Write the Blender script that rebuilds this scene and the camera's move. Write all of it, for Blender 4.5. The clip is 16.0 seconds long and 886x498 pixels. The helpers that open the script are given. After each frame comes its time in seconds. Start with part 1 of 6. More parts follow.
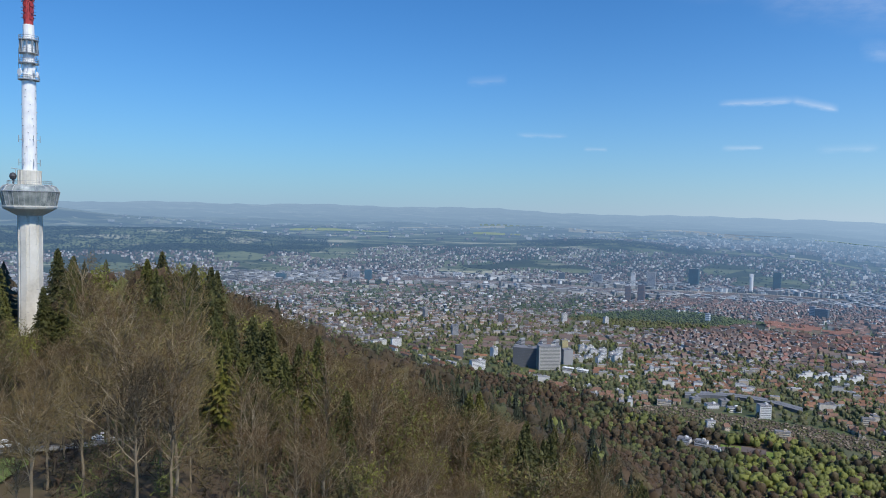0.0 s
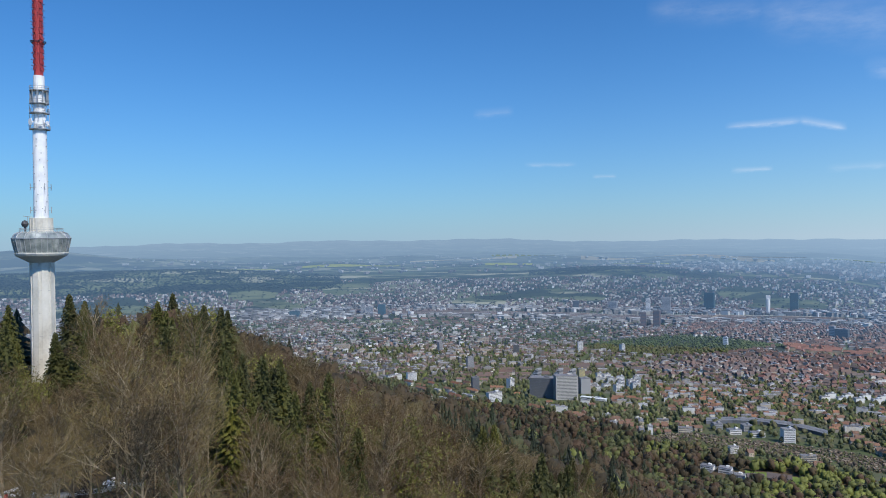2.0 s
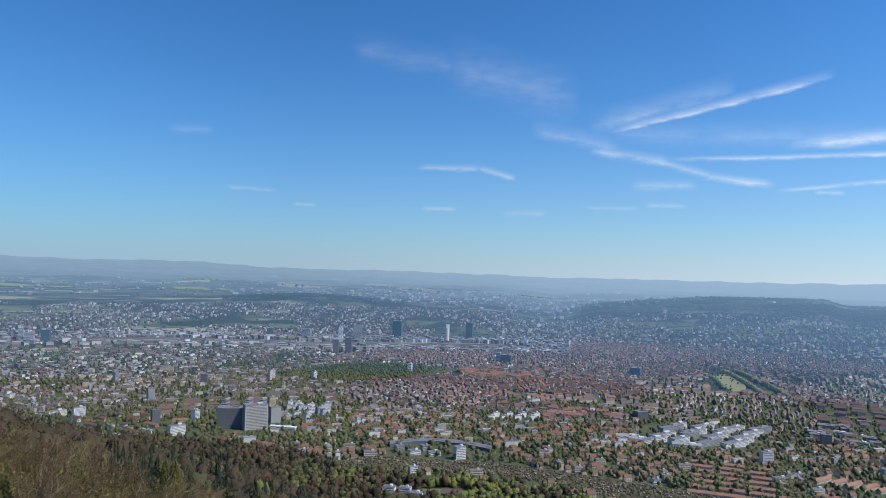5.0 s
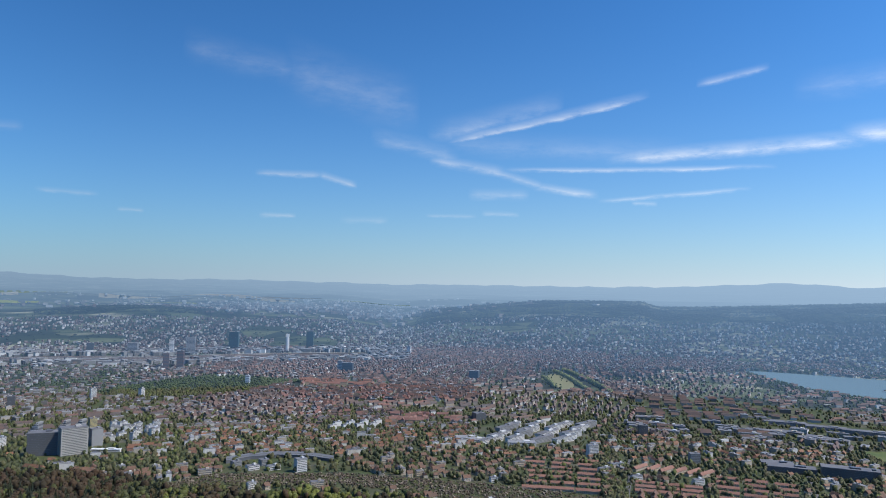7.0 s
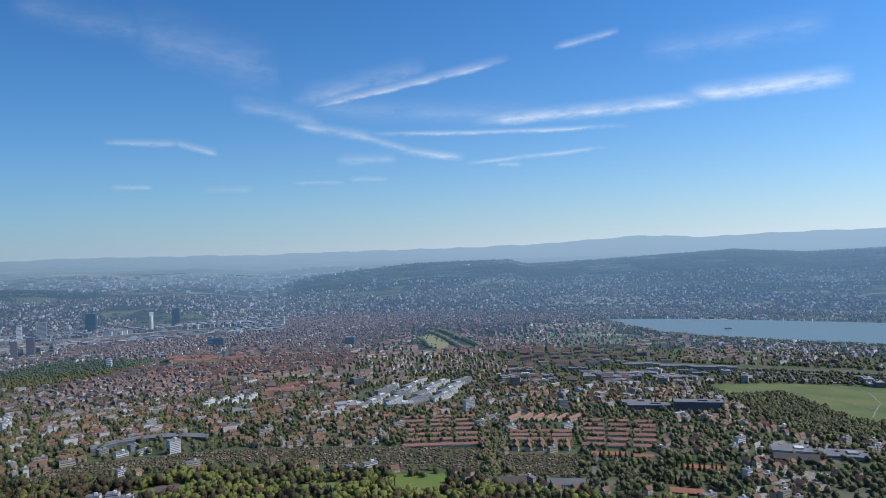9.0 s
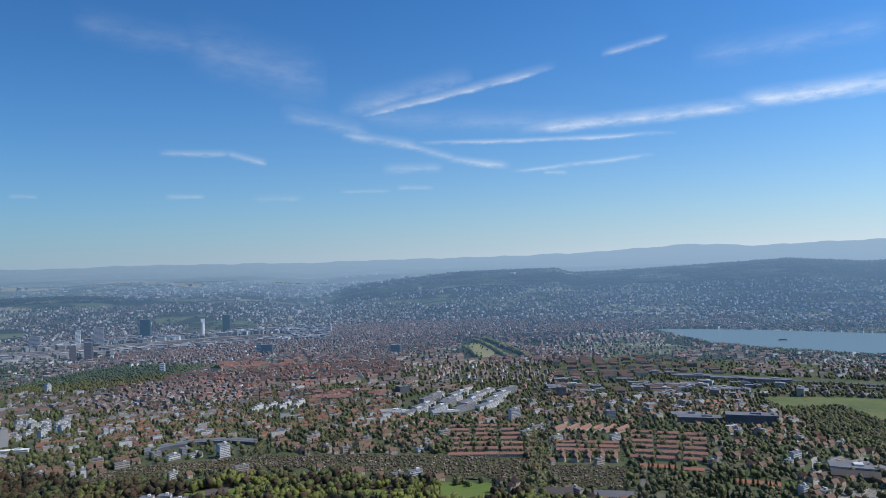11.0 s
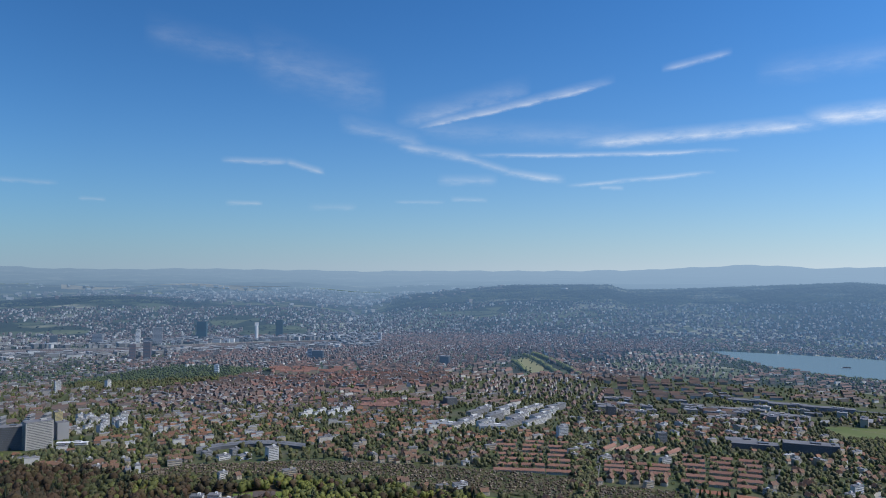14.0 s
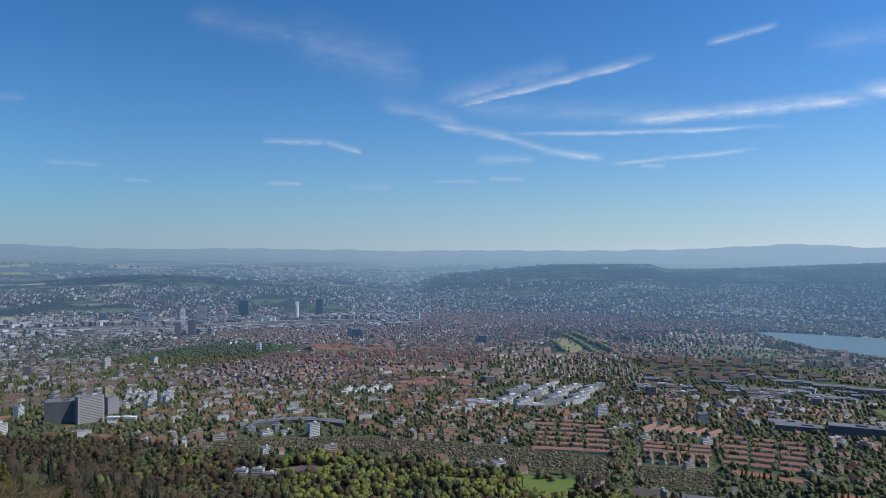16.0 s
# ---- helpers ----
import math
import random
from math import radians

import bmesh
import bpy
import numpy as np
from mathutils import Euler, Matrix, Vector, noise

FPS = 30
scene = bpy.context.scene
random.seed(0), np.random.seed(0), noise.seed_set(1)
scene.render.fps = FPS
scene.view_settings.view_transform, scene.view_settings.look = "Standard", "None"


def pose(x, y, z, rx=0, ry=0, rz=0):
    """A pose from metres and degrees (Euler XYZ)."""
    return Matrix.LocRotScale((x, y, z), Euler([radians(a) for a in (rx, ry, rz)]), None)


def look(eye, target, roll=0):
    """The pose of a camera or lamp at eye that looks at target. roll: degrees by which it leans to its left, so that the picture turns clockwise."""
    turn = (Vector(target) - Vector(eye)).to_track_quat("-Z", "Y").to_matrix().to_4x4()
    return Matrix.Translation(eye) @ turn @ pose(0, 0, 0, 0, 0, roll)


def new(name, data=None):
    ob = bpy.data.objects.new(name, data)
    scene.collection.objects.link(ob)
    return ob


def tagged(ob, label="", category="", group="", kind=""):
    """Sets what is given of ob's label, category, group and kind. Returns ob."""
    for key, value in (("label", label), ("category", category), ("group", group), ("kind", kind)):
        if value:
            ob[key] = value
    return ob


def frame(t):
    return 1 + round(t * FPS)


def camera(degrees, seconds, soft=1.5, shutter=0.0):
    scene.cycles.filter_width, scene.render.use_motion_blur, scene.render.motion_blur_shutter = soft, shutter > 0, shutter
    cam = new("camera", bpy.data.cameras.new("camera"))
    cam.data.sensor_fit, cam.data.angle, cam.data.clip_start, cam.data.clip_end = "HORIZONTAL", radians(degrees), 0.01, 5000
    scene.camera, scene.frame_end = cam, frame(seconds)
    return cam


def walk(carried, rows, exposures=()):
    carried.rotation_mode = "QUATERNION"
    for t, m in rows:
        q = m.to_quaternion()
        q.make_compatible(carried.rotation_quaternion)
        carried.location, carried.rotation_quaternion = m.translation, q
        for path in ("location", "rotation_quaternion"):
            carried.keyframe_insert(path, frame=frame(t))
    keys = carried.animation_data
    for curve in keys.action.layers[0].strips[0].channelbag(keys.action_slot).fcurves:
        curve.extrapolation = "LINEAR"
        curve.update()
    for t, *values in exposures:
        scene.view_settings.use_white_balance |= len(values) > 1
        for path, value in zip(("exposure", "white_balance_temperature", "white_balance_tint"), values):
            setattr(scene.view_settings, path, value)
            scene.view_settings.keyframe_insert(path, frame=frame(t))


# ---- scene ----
cam = camera(63.4, 16.0, soft=1.0)

EYE = 480.0  # metres above the lake
# seconds, x, y, yaw, pitch, roll
PATH = [
    (0.0, -0.55, 0.00, -0.03, -3.27, -1.41), (0.5, 0.37, 0.17, 1.99, -3.01, -0.29), (1.0, 0.49, 0.17, 0.63, -3.19, 0.86),
    (1.5, 0.63, 0.18, 1.92, -1.93, -0.47), (2.0, 0.73, 0.20, 0.87, -0.69, 0.64), (2.5, 0.98, 0.37, 5.22, 0.41, 0.30),
    (3.0, 0.91, 0.39, 6.89, 1.79, -0.27), (3.5, 0.95, 0.44, 0.80, 1.65, -0.24), (4.0, 1.10, 0.60, -8.46, 1.41, -0.85),
    (4.5, 0.81, 0.66, -17.73, 0.92, -1.18), (5.0, 0.60, 0.68, -22.96, 1.72, -1.86), (7.5, -0.08, 0.44, -39.54, 1.75, -0.54),
    (8.0, -0.21, 0.39, -42.90, 0.98, -0.31), (8.5, -0.30, 0.38, -42.68, 1.21, -0.83), (9.0, -0.33, 0.36, -45.77, -0.21, 1.60),
    (11.5, -0.61, -0.05, -39.58, 0.83, 0.45), (12.0, -0.51, -0.09, -35.70, 0.97, -1.34), (12.5, -0.43, -0.10, -34.80, 1.60, 0.48),
    (13.0, -0.45, -0.11, -38.55, 2.19, 1.14), (13.5, -0.59, -0.12, -38.53, 1.90, 0.05), (14.0, -0.64, -0.10, -38.00, 1.55, -0.39),
    (14.5, -0.65, -0.06, -37.99, -0.47, -0.40), (15.0, -0.77, -0.03, -39.74, -0.61, -0.91), (15.5, -0.90, -0.01, -40.82, -0.11, -0.67),
    (16.0, -1.02, 0.00, -34.97, -0.10, -0.33)]
walk(cam, [(t, pose(x, y, EYE, 90 + pitch, roll, yaw)) for t, x, y, yaw, pitch, roll in PATH],
     exposures=[(0.0, 0.0, 6300, 10), (3.5, 0.0, 6300, 10), (5.0, -0.05, 6300, 10), (9.0, -0.2, 6300, 10), (11.5, -0.27, 6300, 10), (14.5, -0.32, 6300, 10), (16.0, -0.32, 6300, 10)])

# ---- sky and sun ----
SUN_AZ, SUN_EL = 142.0, 50.0  # azimuth clockwise from +y
world = bpy.data.worlds.new("sky")
scene.world = world
world.use_nodes = True
wn, wl = world.node_tree.nodes, world.node_tree.links
wn.clear()


def math_node(nodes, links, op, a, b=None, clamp=False):
    n = nodes.new("ShaderNodeMath")
    n.operation, n.use_clamp = op, clamp
    for socket, v in zip(n.inputs, (a, b)):
        if v is None:
            continue
        if isinstance(v, (int, float)):
            socket.default_value = v
        else:
            links.new(v, socket)
    return n.outputs[0]


def wm(op, a, b=None, clamp=False):
    return math_node(wn, wl, op, a, b, clamp)


sky = wn.new("ShaderNodeTexSky")
sky.sky_type, sky.sun_disc = "NISHITA", False
sky.sun_elevation, sky.sun_rotation = radians(SUN_EL), radians(SUN_AZ)
sky.altitude, sky.air_density, sky.dust_density, sky.ozone_density = 900, 1.25, 0.25, 4.0
coord = wn.new("ShaderNodeTexCoord")
split = wn.new("ShaderNodeSeparateXYZ")
wl.new(coord.outputs["Generated"], split.inputs[0])
azim = wm("MULTIPLY", wm("ARCTAN2", split.outputs[0], split.outputs[1]), 180 / math.pi)
elev = wm("MULTIPLY", wm("ARCSINE", split.outputs[2]), 180 / math.pi)
flat = wn.new("ShaderNodeCombineXYZ")
wl.new(wm("MULTIPLY", azim, 0.35), flat.inputs[0])
wl.new(elev, flat.inputs[1])
wisp = wn.new("ShaderNodeTexNoise")
wisp.inputs["Scale"].default_value, wisp.inputs["Detail"].default_value, wisp.inputs["Roughness"].default_value = 1.1, 7, 0.65
wl.new(flat.outputs[0], wisp.inputs["Vector"])
warp = wm("MULTIPLY", wm("SUBTRACT", wisp.outputs["Fac"], 0.5), 0.5)
elev_w = wm("ADD", elev, warp)
grain = wm("MULTIPLY", wm("SUBTRACT", wisp.outputs["Fac"], 0.22), 2.2, True)

# high thin cloud: az, elevation of both ends, half width above and below (degrees), strength
STREAKS = [
    (35.6, 11.05, 51.6, 14.35, 0.36, 0.12, 0.52), (34.0, 11.4, 45.0, 13.9, 0.75, 0.4, 0.22), (54.9, 15.05, 60.1, 15.9, 0.22, 0.15, 0.30),
    (48.0, 9.75, 67.0, 10.4, 0.45, 0.28, 0.58), (64.5, 10.7, 76.0, 10.95, 0.5, 0.4, 0.62), (40.0, 9.0, 60.6, 8.85, 0.14, 0.12, 0.48),
    (29.5, 11.3, 36.8, 9.75, 0.6, 0.35, 0.20), (34.2, 9.75, 40.6, 8.75, 0.30, 0.28, 0.34), (38.6, 9.1, 43.9, 7.5, 0.24, 0.22, 0.34), (42.6, 7.7, 47.8, 6.95, 0.24, 0.2, 0.42),
    (47.6, 6.55, 58.9, 7.35, 0.12, 0.12, 0.34), (20.6, 8.1, 26.0, 8.2, 0.2, 0.14, 0.36), (25.4, 8.25, 28.6, 7.45, 0.22, 0.16, 0.36),
    (21.0, 4.9, 23.9, 4.95, 0.14, 0.12, 0.30), (38.5, 5.5, 41.6, 5.4, 0.15, 0.1, 0.28), (34.0, 5.3, 38.2, 5.3, 0.1, 0.1, 0.16),
    (27.2, 4.7, 31.2, 4.8, 0.2, 0.15, 0.15), (50.2, 6.4, 52.2, 6.3, 0.12, 0.1, 0.28), (15.0, 17.1, 24.0, 15.9, 0.8, 0.7, 0.11),
    (22.5, 16.2, 33.5, 13.5, 1.4, 1.2, 0.14), (61.5, 14.2, 75.0, 14.7, 0.7, 0.6, 0.13), (37.4, 7.0, 42.4, 7.0, 0.3, 0.25, 0.24),
    (1.6, 9.8, 4.9, 10.0, 0.3, 0.2, 0.15), (5.6, 5.9, 9.8, 5.8, 0.13, 0.1, 0.18), (10.9, 4.8, 12.8, 4.8, 0.14, 0.1, 0.24), (35.0, 11.0, 55.0, 10.0, 0.7, 0.5, 0.14)]
cover = None
for a1, e1, a2, e2, up, down, strength in STREAKS:
    slope = (e2 - e1) / (a2 - a1)
    u = wm("DIVIDE", wm("SUBTRACT", azim, a1), a2 - a1)
    ends = wm("MULTIPLY", wm("MULTIPLY", wm("MULTIPLY", u, wm("SUBTRACT", 1.0, u)), 7.0, True), 1.0, True)
    v = wm("SUBTRACT", elev_w, wm("ADD", e1, wm("MULTIPLY", wm("SUBTRACT", azim, a1), slope)))
    above = wm("SUBTRACT", 1.0, wm("DIVIDE", v, 2.2 * up), True)
    below = wm("ADD", 1.0, wm("DIVIDE", v, 2.2 * down), True)
    body = wm("POWER", wm("MULTIPLY", above, below), 1.6)
    one = wm("MULTIPLY", wm("MULTIPLY", wm("MULTIPLY", body, ends), grain), strength * 1.15)
    cover = one if cover is None else wm("MAXIMUM", cover, one)
mix = wn.new("ShaderNodeMix")
mix.data_type = "RGBA"
wl.new(cover, mix.inputs["Factor"])
tint = wn.new("ShaderNodeMix")
tint.data_type, tint.blend_type, tint.inputs["Factor"].default_value = "RGBA", "MULTIPLY", 1.0
tint.inputs["B"].default_value = (0.36, 0.83, 1.28, 1)
wl.new(sky.outputs[0], tint.inputs["A"])
# pale air low over the land, brighter below the sun
low = wm("POWER", 2.718, wm("MULTIPLY", wm("MAXIMUM", elev, 0.0), -0.20))
glare = wm("MULTIPLY", wm("COSINE", wm("MULTIPLY", wm("SUBTRACT", azim, SUN_AZ), math.pi / 180)), 0.12)
air = wn.new("ShaderNodeMix")
air.data_type = "RGBA"
veil = wn.new("ShaderNodeMix")
veil.data_type = "RGBA"
veil.inputs["A"].default_value, veil.inputs["B"].default_value = (4.0, 5.25, 6.8, 1), (6.5, 7.15, 7.6, 1)
wl.new(wm("MULTIPLY", wm("ADD", azim, 10.0), 0.0105, True), veil.inputs["Factor"])
wl.new(veil.outputs["Result"], air.inputs["B"])
wl.new(wm("MULTIPLY", low, wm("ADD", 0.86, glare), True), air.inputs["Factor"])
wl.new(tint.outputs["Result"], air.inputs["A"])
wl.new(air.outputs["Result"], mix.inputs["A"])
mix.inputs["B"].default_value = (9.0, 9.3, 9.8, 1)
back = wn.new("ShaderNodeBackground")
# the sky is brighter on the sun's side
toward = wm("COSINE", wm("MULTIPLY", wm("SUBTRACT", azim, SUN_AZ), math.pi / 180))
wl.new(wm("ADD", 0.0915, wm("MULTIPLY", wm("MAXIMUM", wm("ADD", toward, 0.65), 0.0), 0.038)), back.inputs["Strength"])
wl.new(mix.outputs["Result"], back.inputs["Color"])
out = wn.new("ShaderNodeOutputWorld")
wl.new(back.outputs[0], out.inputs["Surface"])

sun = new("sun", bpy.data.lights.new("sun", "SUN"))
sun.data.energy, sun.data.angle, sun.data.color = 5.0, radians(0.5), (1.0, 0.92, 0.78)
sun_dir = Vector((math.sin(radians(SUN_AZ)) * math.cos(radians(SUN_EL)), math.cos(radians(SUN_AZ)) * math.cos(radians(SUN_EL)), math.sin(radians(SUN_EL))))
sun.matrix_world = look(sun_dir * 900, (0, 0, 0))

# ---- materials ----
def material(name, ramp, rough=0.8, spread=0.5, grain=0.0, per="island", metal=0.0, gloss=0.5, bump=0.0, plan=0.02, coat=0.0):
    """ramp: colours mixed by a random value per piece or tree, patches in the plan and fine grain."""
    m = bpy.data.materials.new(name)
    m.use_nodes = True
    n, l = m.node_tree.nodes, m.node_tree.links
    b = n["Principled BSDF"]
    b.inputs["Roughness"].default_value, b.inputs["Metallic"].default_value = rough, metal
    b.inputs["Specular IOR Level"].default_value = gloss
    if coat:
        b.inputs["Coat Weight"].default_value, b.inputs["Coat Roughness"].default_value = coat, 0.3
    geo = n.new("ShaderNodeNewGeometry")
    if per == "tone":
        at = n.new("ShaderNodeAttribute")
        at.attribute_name = "tone"
        rnd = at.outputs["Fac"]
    elif per == "island":
        rnd = geo.outputs["Random Per Island"]
    else:
        rnd = n.new("ShaderNodeObjectInfo").outputs["Random"]
    big = n.new("ShaderNodeTexNoise")
    big.inputs["Scale"].default_value, big.inputs["Detail"].default_value = plan, 3
    l.new(geo.outputs["Position"], big.inputs["Vector"])
    f = math_node(n, l, "ADD", math_node(n, l, "MULTIPLY", rnd, spread), math_node(n, l, "MULTIPLY", math_node(n, l, "SUBTRACT", big.outputs["Fac"], 0.3), (1 - spread) * 2.2))
    if grain:
        fine = n.new("ShaderNodeTexNoise")
        fine.inputs["Scale"].default_value, fine.inputs["Detail"].default_value = grain, 5
        l.new(geo.outputs["Position"], fine.inputs["Vector"])
        f = math_node(n, l, "ADD", f, math_node(n, l, "MULTIPLY", math_node(n, l, "SUBTRACT", fine.outputs["Fac"], 0.5), 0.5))
        if bump:
            bp = n.new("ShaderNodeBump")
            bp.inputs["Strength"].default_value, bp.inputs["Distance"].default_value = bump, 0.3
            l.new(fine.outputs["Fac"], bp.inputs["Height"])
            l.new(bp.outputs[0], b.inputs["Normal"])
    r = n.new("ShaderNodeValToRGB")
    e = r.color_ramp.elements
    while len(e) < len(ramp):
        e.new(0.5)
    for i, c in enumerate(ramp):
        e[i].position, e[i].color = i / max(1, len(ramp) - 1), (*(0.83 * x for x in c), 1)
    l.new(f, r.inputs["Fac"])
    l.new(r.outputs["Color"], b.inputs["Base Color"])
    return m


def painted_haze_material(name, ramp, scale, haze=(0.108, 0.218, 0.392), start=0.0, end=1.0, island=False, fixed=None, rough=0.9, parcels=0.0):
    """The plain far backdrop: fields and woods of the real plan, haze painted in as emission."""
    m = bpy.data.materials.new(name)
    m.use_nodes = True
    n, l = m.node_tree.nodes, m.node_tree.links
    b = n["Principled BSDF"]
    b.inputs["Roughness"].default_value = rough
    at = n.new("ShaderNodeAttribute")
    at.attribute_name = "plan"
    sep = n.new("ShaderNodeSeparateXYZ")
    l.new(at.outputs["Vector"], sep.inputs[0])
    no = n.new("ShaderNodeTexNoise")
    no.inputs["Scale"].default_value, no.inputs["Detail"].default_value, no.inputs["Roughness"].default_value = scale, 6, 0.6
    l.new(at.outputs["Vector"], no.inputs["Vector"])
    f = no.outputs["Fac"]
    if parcels:  # woods, meadows and ploughed fields lie in parcels
        cell = n.new("ShaderNodeTexVoronoi")
        cell.inputs["Scale"].default_value = parcels
        l.new(at.outputs["Vector"], cell.inputs["Vector"])
        lot = n.new("ShaderNodeSeparateColor")
        l.new(cell.outputs["Color"], lot.inputs[0])
        f = math_node(n, l, "ADD", math_node(n, l, "MULTIPLY", f, 0.62), math_node(n, l, "MULTIPLY", lot.outputs[0], 0.38))
    if island:
        f = n.new("ShaderNodeNewGeometry").outputs["Random Per Island"]
    r = n.new("ShaderNodeValToRGB")
    e = r.color_ramp.elements
    while len(e) < len(ramp):
        e.new(0.5)
    for i, (p, c) in enumerate(ramp):
        e[i].position, e[i].color = p, (*c, 1)
    l.new(f, r.inputs["Fac"])
    l.new(r.outputs["Color"], b.inputs["Base Color"])
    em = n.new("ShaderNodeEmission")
    # the painted haze glows stronger towards the sun's side
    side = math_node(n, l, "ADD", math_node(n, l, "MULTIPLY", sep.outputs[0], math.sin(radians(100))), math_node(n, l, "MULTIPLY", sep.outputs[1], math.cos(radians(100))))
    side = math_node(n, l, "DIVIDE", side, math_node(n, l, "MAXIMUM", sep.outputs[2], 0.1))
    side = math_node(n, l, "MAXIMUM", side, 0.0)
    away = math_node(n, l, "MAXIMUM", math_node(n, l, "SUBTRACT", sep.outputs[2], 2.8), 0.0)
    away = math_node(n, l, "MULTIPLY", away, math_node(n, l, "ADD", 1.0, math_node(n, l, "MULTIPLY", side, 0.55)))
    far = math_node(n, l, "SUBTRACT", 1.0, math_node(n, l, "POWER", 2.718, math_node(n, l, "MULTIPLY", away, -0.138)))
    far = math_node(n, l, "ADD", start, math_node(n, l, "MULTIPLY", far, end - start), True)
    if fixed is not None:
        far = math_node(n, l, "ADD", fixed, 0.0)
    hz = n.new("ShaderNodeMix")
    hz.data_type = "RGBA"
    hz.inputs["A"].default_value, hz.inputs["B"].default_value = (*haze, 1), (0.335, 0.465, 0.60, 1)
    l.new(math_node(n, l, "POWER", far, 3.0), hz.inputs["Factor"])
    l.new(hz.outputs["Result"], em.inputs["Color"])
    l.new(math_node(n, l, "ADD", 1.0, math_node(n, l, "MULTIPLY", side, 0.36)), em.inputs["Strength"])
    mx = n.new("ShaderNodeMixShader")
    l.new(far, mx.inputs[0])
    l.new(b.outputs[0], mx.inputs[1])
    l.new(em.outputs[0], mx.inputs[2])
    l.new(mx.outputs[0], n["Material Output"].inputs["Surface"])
    return m


M_GROUND = material("meadow and yards", [(0.040, 0.055, 0.016), (0.070, 0.092, 0.024), (0.095, 0.095, 0.045), (0.15, 0.14, 0.11)], 0.85, 0.0, 0.06, plan=0.012)
M_FLOOR = material("forest floor", [(0.052, 0.034, 0.014), (0.095, 0.064, 0.030), (0.07, 0.062, 0.020)], 0.9, 0.0, 0.6, plan=0.03)
# far backdrop: blue haze painted over the colours as emission, growing with distance
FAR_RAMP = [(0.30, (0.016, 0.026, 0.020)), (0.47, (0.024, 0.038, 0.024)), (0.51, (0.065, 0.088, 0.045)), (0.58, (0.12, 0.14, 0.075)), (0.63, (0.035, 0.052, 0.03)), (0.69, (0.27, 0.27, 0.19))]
M_FAR = painted_haze_material("far country", FAR_RAMP, 0.9, end=0.94, parcels=2.6)
M_FARWOOD = painted_haze_material("far woods", [(0.3, (0.010, 0.017, 0.012)), (0.7, (0.024, 0.034, 0.02))], 6.0)
M_FARHOUSE = painted_haze_material("far houses", [(0.0, (0.07, 0.055, 0.05)), (0.4, (0.18, 0.12, 0.10)), (0.7, (0.28, 0.25, 0.225)), (1.0, (0.62, 0.60, 0.57))], 1.0, island=True)
M_FARWALL = painted_haze_material("far city walls", [(0.0, (0.07, 0.065, 0.06)), (0.45, (0.18, 0.17, 0.155)), (0.8, (0.34, 0.33, 0.30)), (1.0, (0.72, 0.71, 0.68))], 1.0, island=True)
M_FARROOF = painted_haze_material("far city tile roofs", [(0.0, (0.07, 0.06, 0.055)), (0.5, (0.13, 0.09, 0.075)), (1.0, (0.22, 0.13, 0.10))], 1.0, island=True)
M_FARFLAT = painted_haze_material("far city flat roofs", [(0.0, (0.14, 0.14, 0.14)), (0.6, (0.25, 0.25, 0.25)), (1.0, (0.46, 0.46, 0.46))], 1.0, island=True)
M_FARTREE = painted_haze_material("far city trees", [(0.0, (0.03, 0.05, 0.02)), (0.6, (0.06, 0.085, 0.03)), (1.0, (0.10, 0.12, 0.04))], 1.0, island=True)
M_WALL = material("rendered walls", [(0.11, 0.10, 0.095), (0.24, 0.22, 0.20), (0.36, 0.29, 0.22), (0.46, 0.43, 0.39), (0.84, 0.83, 0.80)], 0.85, 0.9)
M_NEARWALL = material("bright rendered walls", [(0.24, 0.22, 0.19), (0.46, 0.42, 0.35), (0.50, 0.40, 0.28), (0.62, 0.60, 0.56), (0.76, 0.75, 0.72)], 0.85, 0.9, 0.3)
M_NEARROOF = material("red and brown tile roofs", [(0.105, 0.062, 0.045), (0.22, 0.098, 0.052), (0.13, 0.082, 0.060), (0.29, 0.135, 0.070), (0.16, 0.11, 0.085)], 0.8, 0.85, 0.5)
M_ROOF = material("clay tile roofs", [(0.075, 0.066, 0.066), (0.16, 0.098, 0.078), (0.10, 0.09, 0.09), (0.14, 0.095, 0.08), (0.25, 0.135, 0.10)], 0.8, 0.8)
M_REDTILE = material("fresh red tile roofs", [(0.14, 0.085, 0.07), (0.24, 0.11, 0.085), (0.18, 0.105, 0.085), (0.30, 0.14, 0.105)], 0.8, 0.8)
M_FLAT = material("gravel flat roofs", [(0.18, 0.18, 0.185), (0.34, 0.34, 0.34), (0.12, 0.12, 0.135), (0.56, 0.56, 0.56)], 0.75, 0.9)
M_SHED = material("weathered shed boards", [(0.06, 0.045, 0.03), (0.10, 0.078, 0.055), (0.15, 0.11, 0.075), (0.30, 0.26, 0.20)], 0.85, 0.9)
M_CITYTREE = material("town foliage", [(0.042, 0.054, 0.022), (0.068, 0.082, 0.028), (0.105, 0.096, 0.048), (0.115, 0.138, 0.032), (0.17, 0.19, 0.04)], 0.8, 0.8, per="tone", plan=0.02)
M_NEEDLE = material("spruce needles", [(0.022, 0.024, 0.002), (0.054, 0.056, 0.003), (0.12, 0.115, 0.007)], 0.75, 0.40, 0.9, per="object", plan=0.05)
M_SLOPETWIG = material("leafless beech crowns", [(0.026, 0.020, 0.008), (0.054, 0.039, 0.017), (0.068, 0.037, 0.018), (0.072, 0.058, 0.020), (0.13, 0.10, 0.045)], 0.85, 0.8, per="tone", plan=0.02)
M_SLOPELEAF = material("slope spring leaves", [(0.032, 0.036, 0.012), (0.056, 0.062, 0.015), (0.095, 0.106, 0.019), (0.20, 0.218, 0.033)], 0.75, 0.7, per="tone", plan=0.02)
